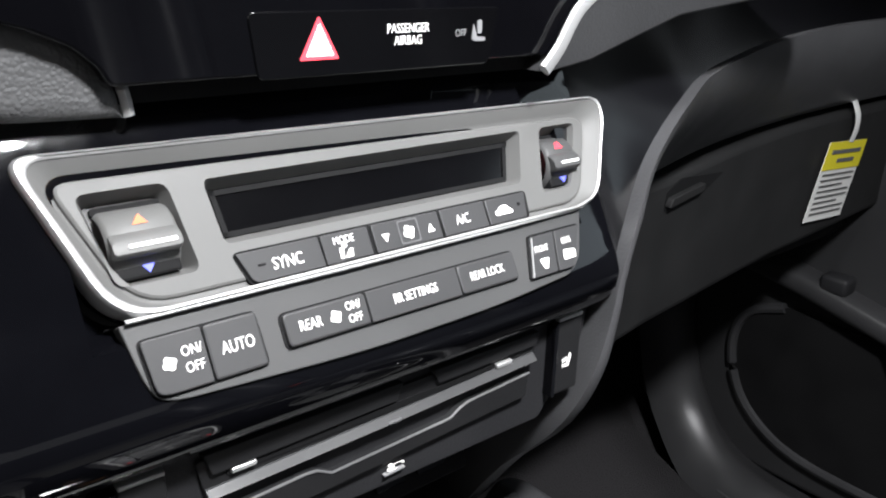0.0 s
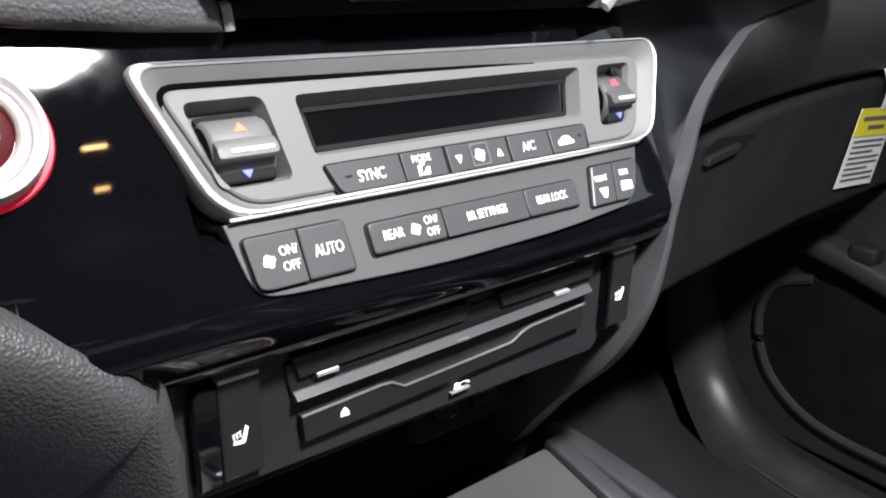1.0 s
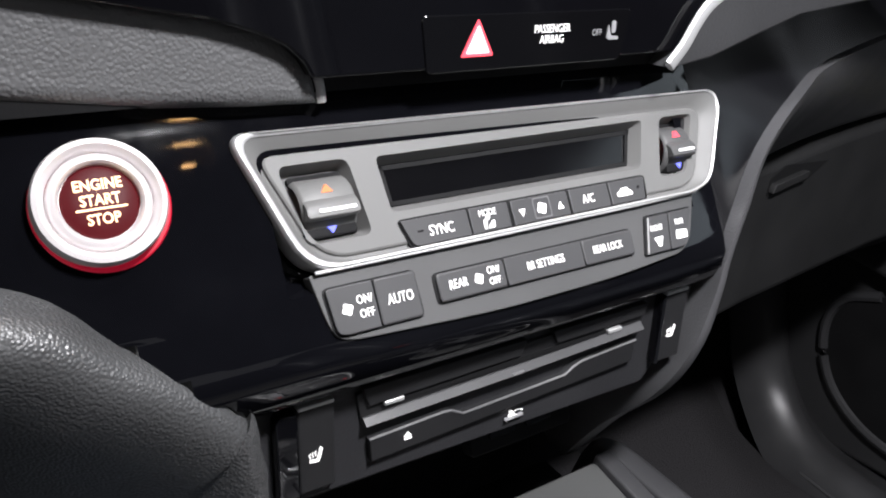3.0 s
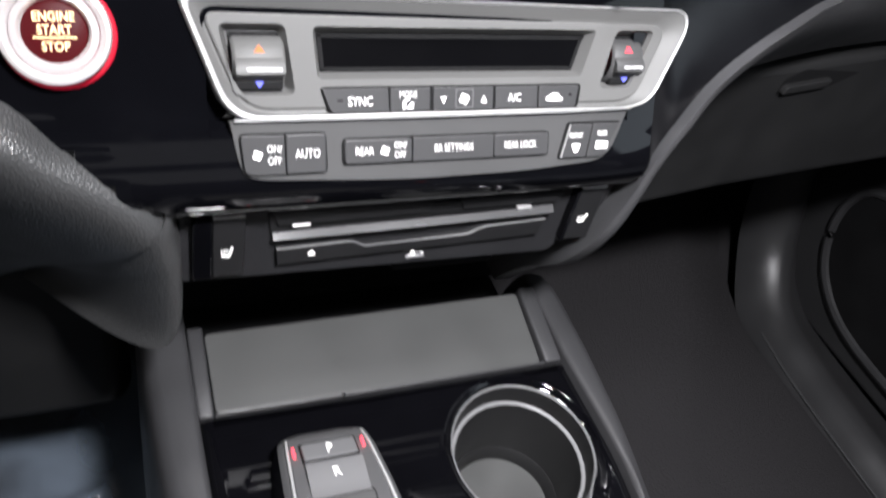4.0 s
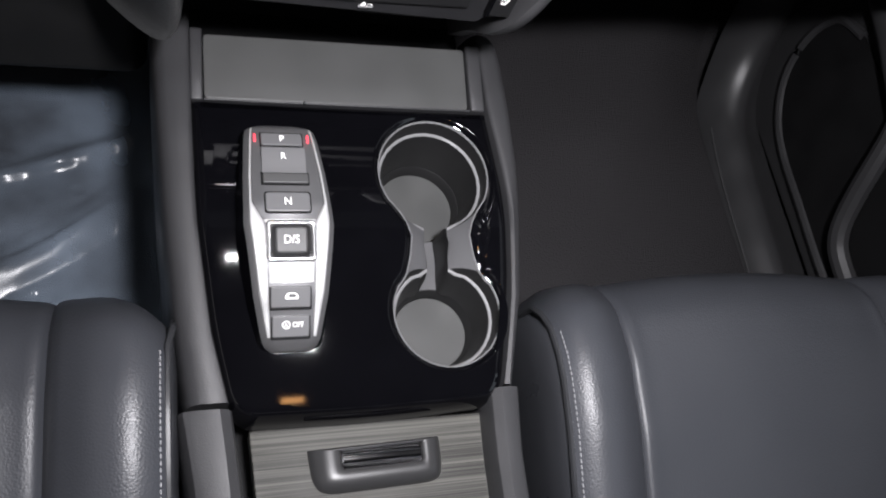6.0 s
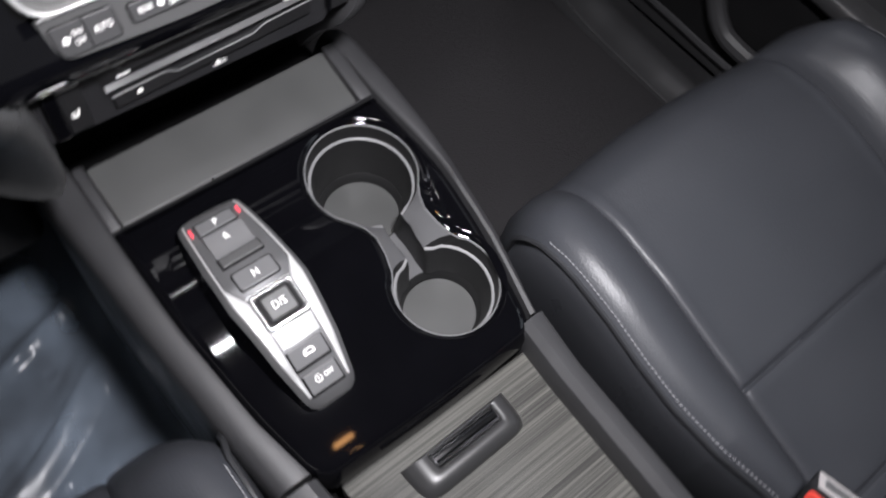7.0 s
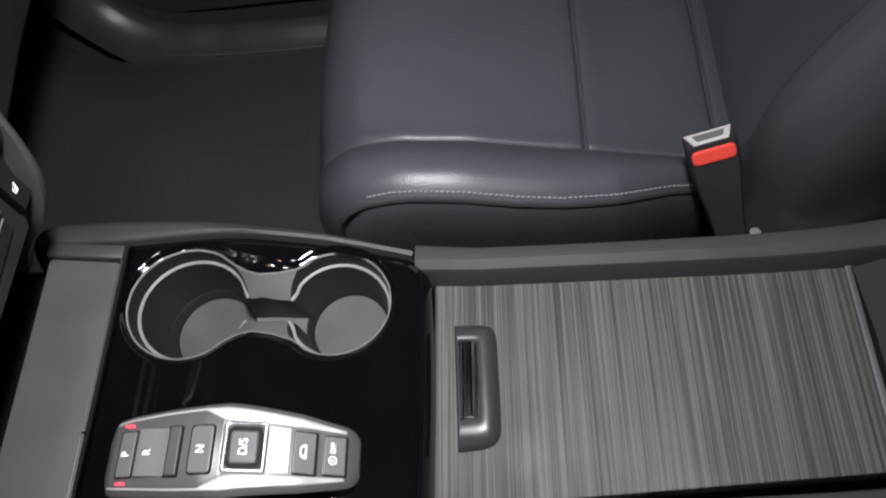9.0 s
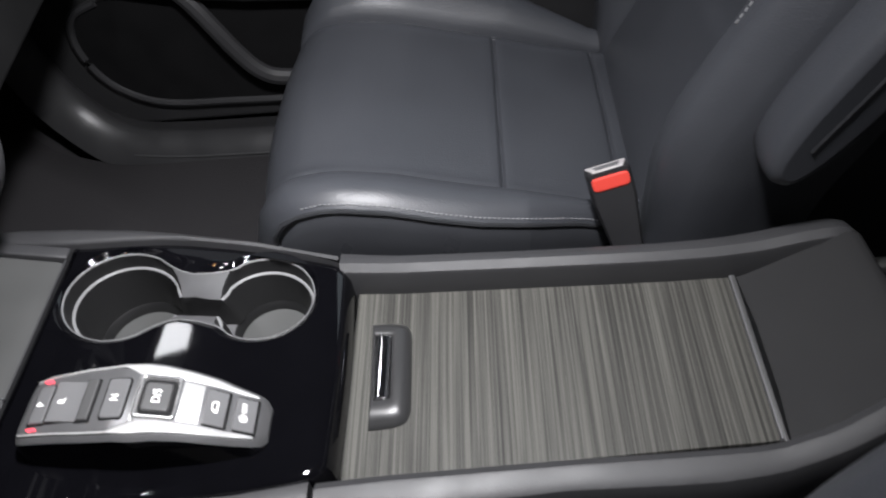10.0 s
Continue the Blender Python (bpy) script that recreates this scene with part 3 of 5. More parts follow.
def hang_tag():
    tag = thing("hang_tag", Matrix.Translation((0.860, 0.408, 0.640)) @ pose(0, 0, 0, 0, 4, 0) @ UPRIGHT, "yellow and white warning tag hanging on the glovebox", "tag")
    def quad(x0, y0, x1, y1, z, lean=0.022):
        return slab([(x + y * lean / 0.08, y) for x, y in rect(x0, y0, x1, y1)], z - 0.0006, z, 0)
    sheet = part("sheet", quad(-0.037, -0.040, 0.043, 0.040, 0.0), PAPER, tag, local=True)
    part("header", quad(-0.037, 0.012, 0.043, 0.040, 0.0008), YELLOW, tag, "yellow header", local=True)
    bars = [(-0.028, 0.034, 0.030), (-0.012, 0.024, 0.021)]
    for x0, x1, y in bars:
        part("print_bar", quad(x0, y - 0.002, x1, y + 0.002, 0.0014), INK, tag, local=True)
    for k in range(8):
        y = 0.007 - k * 0.0056
        part("print_bar", quad(-0.031, y - 0.0009, 0.036 - 0.018 * (k % 3 == 2), y + 0.0009, 0.0010), INK, tag, local=True)
    strap = [(0.0165, 0.039, 0.001), (0.017, 0.052, 0.003), (0.0165, 0.066, 0.002), (0.015, 0.080, -0.004)]
    part("strap", tube(spline(strap, 4), 0.0055, 8, 0.12), PAPER, tag, "white strap", local=True)


hang_tag()

# ---- climate controls ----
CLIMATE = Matrix(((1, 0, 0, 0), (0, 0.4819, -0.8762, 0.286), (0, 0.8762, 0.4819, 0.718), (0, 0, 0, 1)))


def climate_controls():
    unit = thing("climate_control_panel", CLIMATE, "satin silver and grey climate control panel with dark display", "climate panel")
    L = dict(local=True)
    out_pts = [(0.0945, 0.0730), (0.1145, 0.0150), (0.330, 0.0150), (0.3455, 0.0195), (0.3668, 0.060), (0.3640, 0.0690)]
    mid_pts = [(0.0985, 0.0705), (0.1175, 0.0172), (0.3285, 0.0172), (0.3437, 0.0205), (0.3645, 0.0592), (0.3620, 0.0676)]
    in_pts = [(0.1040, 0.0645), (0.1215, 0.0186), (0.3262, 0.0186), (0.3370, 0.0220), (0.3535, 0.0560), (0.3485, 0.0615)]
    radii = [0.009, 0.015, 0.004, 0.009, 0.008, 0.006]
    o, m, i = (rounded(p, radii, 6) for p in (out_pts, mid_pts, in_pts))
    part("bezel", loft([at_height(o, -0.008), at_height(o, 0.0022), at_height(inset(o, 0.0004), 0.0035), at_height(inset(o, 0.0012), 0.0046), at_height(inset(m, -0.0008), 0.0046), at_height(m, 0.0040), at_height(m, -0.004)], caps=(False, False)), SATIN, unit, "satin silver outer bezel", smooth=50, **L)
    part("inner_bezel", loft([at_height(m, 0.0036), at_height(inset(i, -0.0010), 0.0006), at_height(inset(i, 0.0002), -0.0002), at_height(inset(i, 0.0030), -0.0004)], caps=(False, False)), SURROUND, unit, "silver-grey inner flank", **L)
    # face with three openings
    wheel_l = rounded([(0.1125, 0.0585), (0.1185, 0.0265), (0.1465, 0.0265), (0.1425, 0.0585)], 0.004)
    wheel_r = rounded([(0.3210, 0.0575), (0.3115, 0.0270), (0.3310, 0.0270), (0.3455, 0.0575)], 0.004)
    display = rounded([(0.1550, 0.0575), (0.1570, 0.0335), (0.3000, 0.0335), (0.3085, 0.0575)], 0.003)
    face_edge = inset(i, 0.0008)
    top = [at_height(p, 0.0012) for p in (inset(face_edge, 0.0014), wheel_l, wheel_r, display)]
    bm = joined(filled(top), loft([at_height(inset(face_edge, 0.0014), 0.0012), at_height(inset(face_edge, 0.0005), 0.0008), at_height(face_edge, -0.0001), at_height(face_edge, -0.005)], caps=(False, False)),
                *(loft([at_height(p, 0.0012), at_height(inset(p, 0.0030), -d)], caps=(False, False)) for p, d in ((wheel_l, 0.007), (wheel_r, 0.007), (display, 0.006))))
    part("face", bm, SURROUND, unit, "silver-grey face", **L)
    for p in (wheel_l, wheel_r):
        part("wheel_recess", filled([at_height(inset(p, 0.0028), -0.0068)]), FACE, unit, **L)
    screen = part("display", filled([at_height(inset(display, 0.0028), -0.0058)]), SCREEN, unit, "dark unlit display", **L)
    part("display_edge", loft([at_height(inset(display, 0.0032), -0.0052), at_height(inset(display, 0.0052), -0.0052)], caps=(False, False)), SHADE_BLACK, screen, **L)
    # temperature wheels
    for cx, half, slant in ((0.1302, 0.0114, 0.0), (0.3285, 0.0092, 0.0035)):
        paint = SURROUND if cx < 0.2 else FACE
        wheel = [(0.0415 + 0.0122 * math.sin(radians(d)), 0.0125 * math.cos(radians(d)) - 0.0090) for d in range(-85, 86, 10)]
        rings = [[(x + slant * (y - 0.0425) / 0.012 * 0.4, 0.0415 + (y - 0.0415) * s, -0.009 + (z + 0.009) * s) for y, z in wheel] for x, s in ((cx - half - 0.0006, 0.86), (cx - half, 0.95), (cx - half + 0.0012, 1.0), (cx + half - 0.0012, 1.0), (cx + half, 0.95), (cx + half + 0.0006, 0.86))]
        w = part("temperature_wheel", loft(rings, closed=False), paint, unit, "grey thumb wheel", smooth=60, **L)
        grip = loft([[(x, 0.0352 + e, -0.002), (x, 0.0352 + e, 0.0048), (x, 0.0362 + e, 0.0060), (x, 0.0402 - e, 0.0060), (x, 0.0428 - e, 0.0042), (x, 0.0440 - e, 0.0024)] for x, e in ((cx - half + 0.0002, 0.0008), (cx - half + 0.0012, 0.0), (cx + half - 0.0012, 0.0), (cx + half - 0.0002, 0.0008))], closed=True)
        g = part("grip", grip, paint, w, **L)
        part("pointer", slab(rect(cx - half + 0.0050, 0.0376, cx + half - 0.0018, 0.0391, 0.0005), 0.0055, 0.0065, 0.0002, 1), LINE_WHITE, g, "white pointer line", **L)
        part("warm_mark", slab(rounded([(cx - 0.0026, 0.0458), (cx + 0.0026, 0.0458), (cx, 0.0492)], 0.0003), -0.001, 0.0030, 0), AMBER if cx < 0.2 else RED_LIT, w, "lit warm mark", **L)
        lower = part("wheel_underside", slab(rect(cx - half + 0.0004, 0.0285, cx + half - 0.0004, 0.0350, 0.0012), -0.0066, -0.0005, 0.001), SHADE_BLACK, w, **L)
        part("cool_mark", slab(rounded([(cx - 0.0020, 0.0326), (cx + 0.0020, 0.0326), (cx, 0.0298)], 0.0003), -0.003, 0.0002, 0), BLUE, w, "lit blue mark", **L)
        part("slot_shadow", slab(rect(cx - half - 0.0010, 0.0520, cx + half + 0.0010, 0.0546, 0.0008), -0.0066, -0.0050, 0), SHADE_BLACK, unit, **L)
    # lower row's carrier
    low = rounded([(0.1155, 0.0150), (0.1195, -0.0090), (0.1260, -0.0130), (0.200, -0.0168), (0.270, -0.0160), (0.3150, -0.0125), (0.3230, -0.0060), (0.3320, 0.0150)], [0.001, 0.009, 0.009, 0.02, 0.02, 0.005, 0.004, 0.001])
    part("lower_face", slab(low, -0.006, 0.0008, 0.0012), FACE, unit, "dark grey lower face", **L)
    part("divider", tube([(0.1175, 0.0155, 0.0030), (0.20, 0.0152, 0.0033), (0.29, 0.0155, 0.0033), (0.332, 0.0162, 0.0030)], 0.0008, 6), SATIN, unit, "silver line between the rows", **L)

    def key(x0, x1, y0, y1, shape=None, z=0.0030, mat=KEY, r=0.0008):
        poly = shape or rect(x0, y0, x1, y1, r)
        return part("key", slab(poly, -0.004, z, 0.0009, 2), mat, unit, **L)

    def legend(words, x, y, size, on, z=0.0031, squeeze=0.86):
        lettering(words, size * 0.96, PRINT, on, Matrix.Translation((x, y, z)), squeeze=squeeze * 0.90)

    def mark(points, on, z=0.0032, mat=PRINT, r=0.0003, name="symbol"):
        part(name, slab(rounded(points, r, 2), z - 0.0008, z, 0), mat, on, **L)

    part("key_bed", slab(rounded([(0.1575, 0.0300), (0.1620, 0.0168), (0.2990, 0.0168), (0.3005, 0.0300)], 0.003), -0.004, 0.0015, 0), SHADE_BLACK, unit, **L)
    a0, a1 = 0.0176, 0.0292
    k = key(0, 0, 0, 0, rounded([(0.1585, a1), (0.1628, a0), (0.1918, a0), (0.1912, a1)], [0.0008, 0.003, 0.0006, 0.0006]))
    legend("SYNC", 0.1772, 0.0228, 0.0066, k)
    mark([(0.1655, 0.0232), (0.1685, 0.0232), (0.1685, 0.0240), (0.1655, 0.0240)], k, mat=SHADE_BLACK)
    k = key(0.1922, 0.2132, a0, a1)
    legend("MODE", 0.2015, 0.0259, 0.0044, k)
    mark([(0.1985, 0.0190), (0.2000, 0.0190), (0.2005, 0.0232), (0.1988, 0.0232)], k)
    mark([(0.2005, 0.0190), (0.2040, 0.0190), (0.2045, 0.0222), (0.2030, 0.0222)], k)
    part("symbol", slab([(0.2012 + 0.0012 * math.cos(t), 0.0240 + 0.0012 * math.sin(t)) for t in (0.7 * n for n in range(9))], 0.0024, 0.0032, 0), PRINT, k, **L)
    k = key(0.2148, 0.2478, a0, a1)
    mark([(0.2185, 0.0245), (0.2220, 0.0245), (0.2203, 0.0210)], k)
    mark([(0.2408, 0.0212), (0.2443, 0.0212), (0.2425, 0.0247)], k)
    part("fan_key_frame", loft([at_height(rect(0.2265, 0.0186, 0.2365, 0.0284, 0.001), 0.0034), at_height(rect(0.2272, 0.0193, 0.2358, 0.0277, 0.001), 0.0034)], caps=(False, False)), KEY_LIGHT, k, **L)

    def fan_symbol(cx, cy, r, on):
        for n in range(4):
            a = n * math.pi / 2 + 0.4
            c = Vector((cx + 0.55 * r * math.cos(a), cy + 0.55 * r * math.sin(a)))
            mark([tuple(c + 0.52 * r * Vector((math.cos(t), math.sin(t)))) for t in (0.9 * j for j in range(7))], on, r=0.0001, name="fan_blade")

    fan_symbol(0.2315, 0.0232, 0.0028, k)
    k = key(0.2490, 0.2735, a0, a1)
    legend("A/C", 0.2600, 0.0232, 0.0062, k)
    k = key(0, 0, 0, 0, rounded([(0.2742, a1), (0.2742, a0), (0.2965, a0), (0.2985, a1)], 0.0012))
    mark([(0.2785, 0.0212), (0.2885, 0.0212), (0.2885, 0.0228), (0.2868, 0.0236), (0.2855, 0.0252), (0.2818, 0.0252), (0.2802, 0.0238), (0.2785, 0.0232)], k, r=0.0006)
    mark([(0.2922, 0.0236), (0.2938, 0.0236), (0.2938, 0.0250), (0.2922, 0.0250)], k, mat=SHADE_BLACK)
    # lower keys
    part("key_bed", slab(rounded([(0.1190, 0.0092), (0.1205, -0.0098), (0.1250, -0.0112), (0.1610, -0.0112), (0.1605, 0.0092)], 0.003), -0.004, 0.0012, 0), SHADE_BLACK, unit, **L)
    k = key(0, 0, 0, 0, rounded([(0.1198, 0.0085), (0.1212, -0.0092), (0.1250, -0.0105), (0.1402, -0.0105), (0.1400, 0.0085)], [0.002, 0.003, 0.003, 0.0006, 0.0006]))
    legend("ON/", 0.1352, 0.0018, 0.0051, k)
    legend("OFF", 0.1352, -0.0038, 0.0051, k)
    fan_symbol(0.1273, -0.0008, 0.0024, k)
    k = key(0.1406, 0.1600, -0.0105, 0.0085, r=0.0014)
    legend("AUTO", 0.1510, -0.0010, 0.0064, k, squeeze=0.78)
    part("key_bed", slab(rect(0.1680, -0.0082, 0.2825, 0.0055, 0.003), -0.004, 0.0012, 0), SHADE_BLACK, unit, **L)
    k = key(0.1690, 0.2038, -0.0074, 0.0048, r=0.002)
    legend("REAR", 0.1790, -0.0012, 0.0058, k, squeeze=0.80)
    legend("ON/", 0.1975, 0.0012, 0.0048, k)
    legend("OFF", 0.1975, -0.0036, 0.0048, k)
    fan_symbol(0.1895, -0.0012, 0.0024, k)
    k = key(0.2042, 0.2488, -0.0074, 0.0048, r=0.0006)
    legend("RR SETTINGS", 0.2265, -0.0012, 0.0056, k, squeeze=0.76)
    k = key(0.2492, 0.2815, -0.0074, 0.0048, r=0.002)
    legend("REAR LOCK", 0.2645, -0.0012, 0.0054, k, squeeze=0.76)
    part("key_bed", slab(rounded([(0.2935, 0.0095), (0.2880, -0.0105), (0.3165, -0.0105), (0.3270, 0.0095)], 0.002), -0.004, 0.0014, 0), SHADE_BLACK, unit, **L)
    k = key(0, 0, 0, 0, rounded([(0.2945, 0.0085), (0.2892, -0.0098), (0.3050, -0.0098), (0.3085, 0.0085)], 0.001))
    part("key_edge", tube([(0.2948, 0.0080, 0.0026), (0.2897, -0.0094, 0.0026)], 0.0005, 6), SATIN, k, "bright edge of the key", **L)
    legend("FRONT", 0.2985, 0.0022, 0.0042, k, squeeze=0.72)
    mark([(0.2955, -0.0022), (0.3015, -0.0022), (0.2995, -0.0070), (0.2975, -0.0070)], k, r=0.0008)
    k = key(0, 0, 0, 0, rounded([(0.3092, 0.0085), (0.3057, -0.0098), (0.3155, -0.0098), (0.3262, 0.0085)], 0.001))
    legend("REAR", 0.3150, 0.0030, 0.0042, k, squeeze=0.72)
    mark([(0.3105, -0.0055), (0.3185, -0.0055), (0.3190, -0.0015), (0.3115, -0.0008)], k, r=0.0008)


climate_controls()


def start_button():
    m = CLIMATE @ Matrix.Translation((0.0478, 0.0540, 0.0005)) @ pose(0, 0, 0, 0, 0, 0)
    unit = thing("start_button", m, "round engine start button with silver ring, lit red", "start button")
    L = dict(local=True)
    # Added ring, set off centre, imitates the button's red glow on the gloss.
    part("halo", lathe([(0.0195, 0.0002), (0.0230, 0.0002), (0.0230, 0.0006), (0.0224, 0.0012), (0.0195, 0.0014)], (0.0009, -0.0007, 0)), RED_HALO, unit, "glowing ring in place of the red glow round the base", **L)
    part("outer_ring", lathe([(0.0190, -0.002), (0.0218, -0.002), (0.0218, 0.0065), (0.0211, 0.0082), (0.0195, 0.0086), (0.0182, 0.0072), (0.0172, 0.0052), (0.0172, -0.002)]), RING_LIT, unit, "satin silver outer ring", smooth=50, **L)
    part("inner_ring", lathe([(0.0128, -0.002), (0.0170, -0.002), (0.0170, 0.0048), (0.0160, 0.0066), (0.0142, 0.0070), (0.0130, 0.0058), (0.0128, 0.004)]), RING_LIT, unit, "silver inner ring", smooth=50, **L)
    cap = part("cap", lathe([(0.0001, -0.002), (0.0127, -0.002), (0.0127, 0.0040), (0.0120, 0.0046), (0.0060, 0.0053), (0.0001, 0.0055)]), RED_CAP, unit, "dark red cap", smooth=50, **L)
    for words, y in (("ENGINE", 0.0058), ("START", 0.0006), ("STOP", -0.0060)):
        lettering(words, 0.0052, START_PRINT, cap, Matrix.Translation((0, y, 0.0056)), squeeze=0.86, bold=0.00008)
    part("rule", slab(rect(-0.0082, -0.0026, 0.0082, -0.0020), 0.0052, 0.0057, 0), START_PRINT, cap, **L)


start_button()


# ---- disc player and heater keys ----
def disc_player():
    m = Matrix.Translation((0, 0.295, 0)) @ UPRIGHT
    unit = thing("disc_player", m, "dark grey disc player with slot and eject strip", "disc player")
    L = dict(local=True)
    part("fascia", slab(rounded([(0.092, 0.6245), (0.318, 0.6205), (0.346, 0.655), (0.350, 0.676), (0.092, 0.676)], 0.003), -0.04, -0.0015, 0.001), TRIM_DARK, unit, "dark grey fascia", **L)
    part("slot_bezel", slab(rounded([(0.1395, 0.6535), (0.3095, 0.6585), (0.3135, 0.6705), (0.1365, 0.6705)], 0.002), -0.01, 0.0002, 0.0006), DISC, unit, **L)
    part("slot_flap", slab(rounded([(0.142, 0.6640), (0.225, 0.6655), (0.2285, 0.6735), (0.139, 0.6735)], 0.001), -0.01, 0.0022, 0.0008), DISC, unit, **L)
    part("slot_flap", slab(rounded([(0.2480, 0.6660), (0.3085, 0.6665), (0.311, 0.6735), (0.2450, 0.6735)], 0.001), -0.01, 0.0022, 0.0008), DISC, unit, **L)
    part("slot", slab(rect(0.1480, 0.6608, 0.2920, 0.6638, 0.001), -0.012, 0.0008, 0), SHADE_BLACK, unit, "dark disc slot", **L)
    for x in (0.1545, 0.2880):
        part("tab", slab(rect(x - 0.005, 0.6618, x + 0.005, 0.6640, 0.0006), -0.004, 0.0026, 0.0004, 1), SATIN, unit, "bright slot tab", **L)
    part("lip", loft([[(x, z0, -0.004), (x, z0, 0.0030), (x, z0 + 0.0010, 0.0044), (x, z1, 0.0012), (x, z1, -0.004)] for x, z0, z1 in ((0.1395, 0.6545, 0.6580), (0.225, 0.6560, 0.6598), (0.3080, 0.6585, 0.6625))]), KEY, unit, "pale slanted lip", **L)
    part("badge", slab(rect(0.2190, 0.6566, 0.2260, 0.6580, 0.0004), 0.0, 0.0046, 0.0003, 1), KEY_LIGHT, unit, **L)
    step = [(0.1420, 0.6465), (0.180, 0.6480), (0.1850, 0.6475), (0.1920, 0.6435), (0.2550, 0.6455), (0.2610, 0.6490), (0.2660, 0.6505), (0.3050, 0.6525)]
    strip = part("eject_strip", slab([(0.1430, 0.6345), (0.304, 0.6400)] + [(x, z) for x, z in reversed(step)], -0.01, 0.0022, 0.0005), DISC, unit, **L)
    part("step_line", tube([(x, z + 0.0002, 0.0022) for x, z in step], 0.00065, 6), KEY_LIGHT, strip, "pale stepped edge", **L)
    part("eject_symbol", slab([(0.1596, 0.6420), (0.1636, 0.6420), (0.1616, 0.6443)], 0.002, 0.0028, 0), PRINT, strip, **L)
    part("eject_symbol", slab([(0.1596, 0.6404), (0.1636, 0.6404), (0.1636, 0.6410), (0.1596, 0.6410)], 0.002, 0.0028, 0), PRINT, strip, **L)
    # a plain bar and swirl stand for the disc maker's mark
    swirl = [[(0.2252 + k * 0.0046 * math.cos(t) + k * 0.0014 * math.sin(t), 0.6322 + k * 0.0016 * math.sin(t), 0.0010) for t in (0.22 * n for n in range(25))] for k in (1.0, 0.74)]
    part("disc_mark", loft(swirl, closed=False), PRINT, unit, fix=False, **L)
    part("disc_mark", slab([(0.2236 + 0.0012 * math.cos(t), 0.6322 + 0.0007 * math.sin(t)) for t in (0.7 * n for n in range(9))], -0.001, 0.0010, 0), PRINT, unit, **L)
    part("disc_mark", slab([(0.2195, 0.6287), (0.2305, 0.6292), (0.2305, 0.6300), (0.2195, 0.6295)], -0.001, 0.0010, 0), PRINT_DIM, unit, **L)


disc_player()


def heater_key(x0, x1, z0, z1, dark):
    m = Matrix.Translation((0, 0.295, 0)) @ UPRIGHT
    unit = thing("seat_heater_key", m, "black seat heater key with white seat symbol", "switch", "seat heater keys")
    L = dict(local=True)
    w = x1 - x0
    part("gloss_side", slab(rounded([(x0, z0), (x0 + w * dark, z0), (x0 + w * dark, z1 - 0.001), (x0 + 0.002, z1), (x0, z1 - 0.003)], 0.001), -0.02, 0.0045, 0.0018), GLOSS, unit, "glossy black side", **L)
    k = part("key", slab(rect(x0 + w * dark + 0.0003, z0, x1, z1, 0.0012), -0.02, 0.0032, 0.001), DISC, unit, **L)
    part("top_line", slab(rect(x0 + w * dark + 0.0006, z1 - 0.0006, x1 - 0.0004, z1 + 0.0012, 0.0004), -0.01, 0.0040, 0.0004, 1), SATIN, k, "bright top edge", **L)
    cx, cz = (x0 + w * dark + x1) / 2 - 0.001, (z0 + z1) / 2 - 0.003
    for line in ([(-0.0024, -0.0019), (0.0002, -0.0024), (0.0012, -0.0016), (0.0027, 0.0036)], [(-0.0026, -0.0028), (0.0010, -0.0033), (0.0020, -0.0024), (0.0034, 0.0028)]):
        part("symbol", tube([(cx + x, cz + z, 0.0034) for x, z in spline(line, 3)], 0.00034, 5), PRINT, k, **L)
    for n in range(3):
        x = cx - 0.0024 + n * 0.0013
        part("symbol", tube([(x + 0.0003 * math.sin(j * 1.6), cz - 0.0010 + j * 0.0005 + n * 0.0003, 0.0034) for j in range(6)], 0.00026, 5), PRINT, k, **L)


heater_key(0.0985, 0.1250, 0.6310, 0.6735, 0.36)
heater_key(0.3200, 0.3405, 0.6340, 0.6760, 0.12)


def charge_ports():
    m = Matrix.Translation((0, 0.345, 0.585)) @ pose(0, 0, 0, -18, 0, 0) @ UPRIGHT
    unit = thing("charge_port_panel", m, "black panel with charging sockets above the tray", "socket panel")
    part("plate", slab(rect(0.235, -0.016, 0.310, 0.018, 0.003), -0.01, 0.0, 0.001), SHADE_BLACK, unit, local=True)
    for x in (0.2575, 0.2850):
        p = part("port", slab(rect(x - 0.010, -0.008, x + 0.010, 0.012, 0.002), -0.005, 0.0016, 0.0008), GLOSS, unit, local=True)
        part("port_opening", slab(rect(x - 0.006, -0.001, x + 0.006, 0.004, 0.001), 0.001, 0.0020, 0), PRINT_DIM, p, local=True)


charge_ports()


# ---- centre console ----
def deck_z(y):
    return 0.505 + 0.09 * (y - 0.29)


def cup_outline(front, rear, neck, reach=46):
    """The waisted outline of the twin cup holder: radii of the two wells, half width of the waist, how far round the wells reach."""
    fc, rc = (0.3090, 0.2275), (0.3065, 0.0995)
    pts = [(fc[0] + front * math.cos(radians(d)), fc[1] + front * math.sin(radians(d))) for d in np.linspace(-reach, 180 + reach, 17)]
    pts.append((0.3085 - neck, 0.1680))
    pts += [(rc[0] + rear * math.cos(radians(d)), rc[1] + rear * math.sin(radians(d))) for d in np.linspace(180 - reach, 360 + reach, 17)]
    pts.append((0.3085 + neck, 0.1680))
    return spline(pts, 2, closed=True)


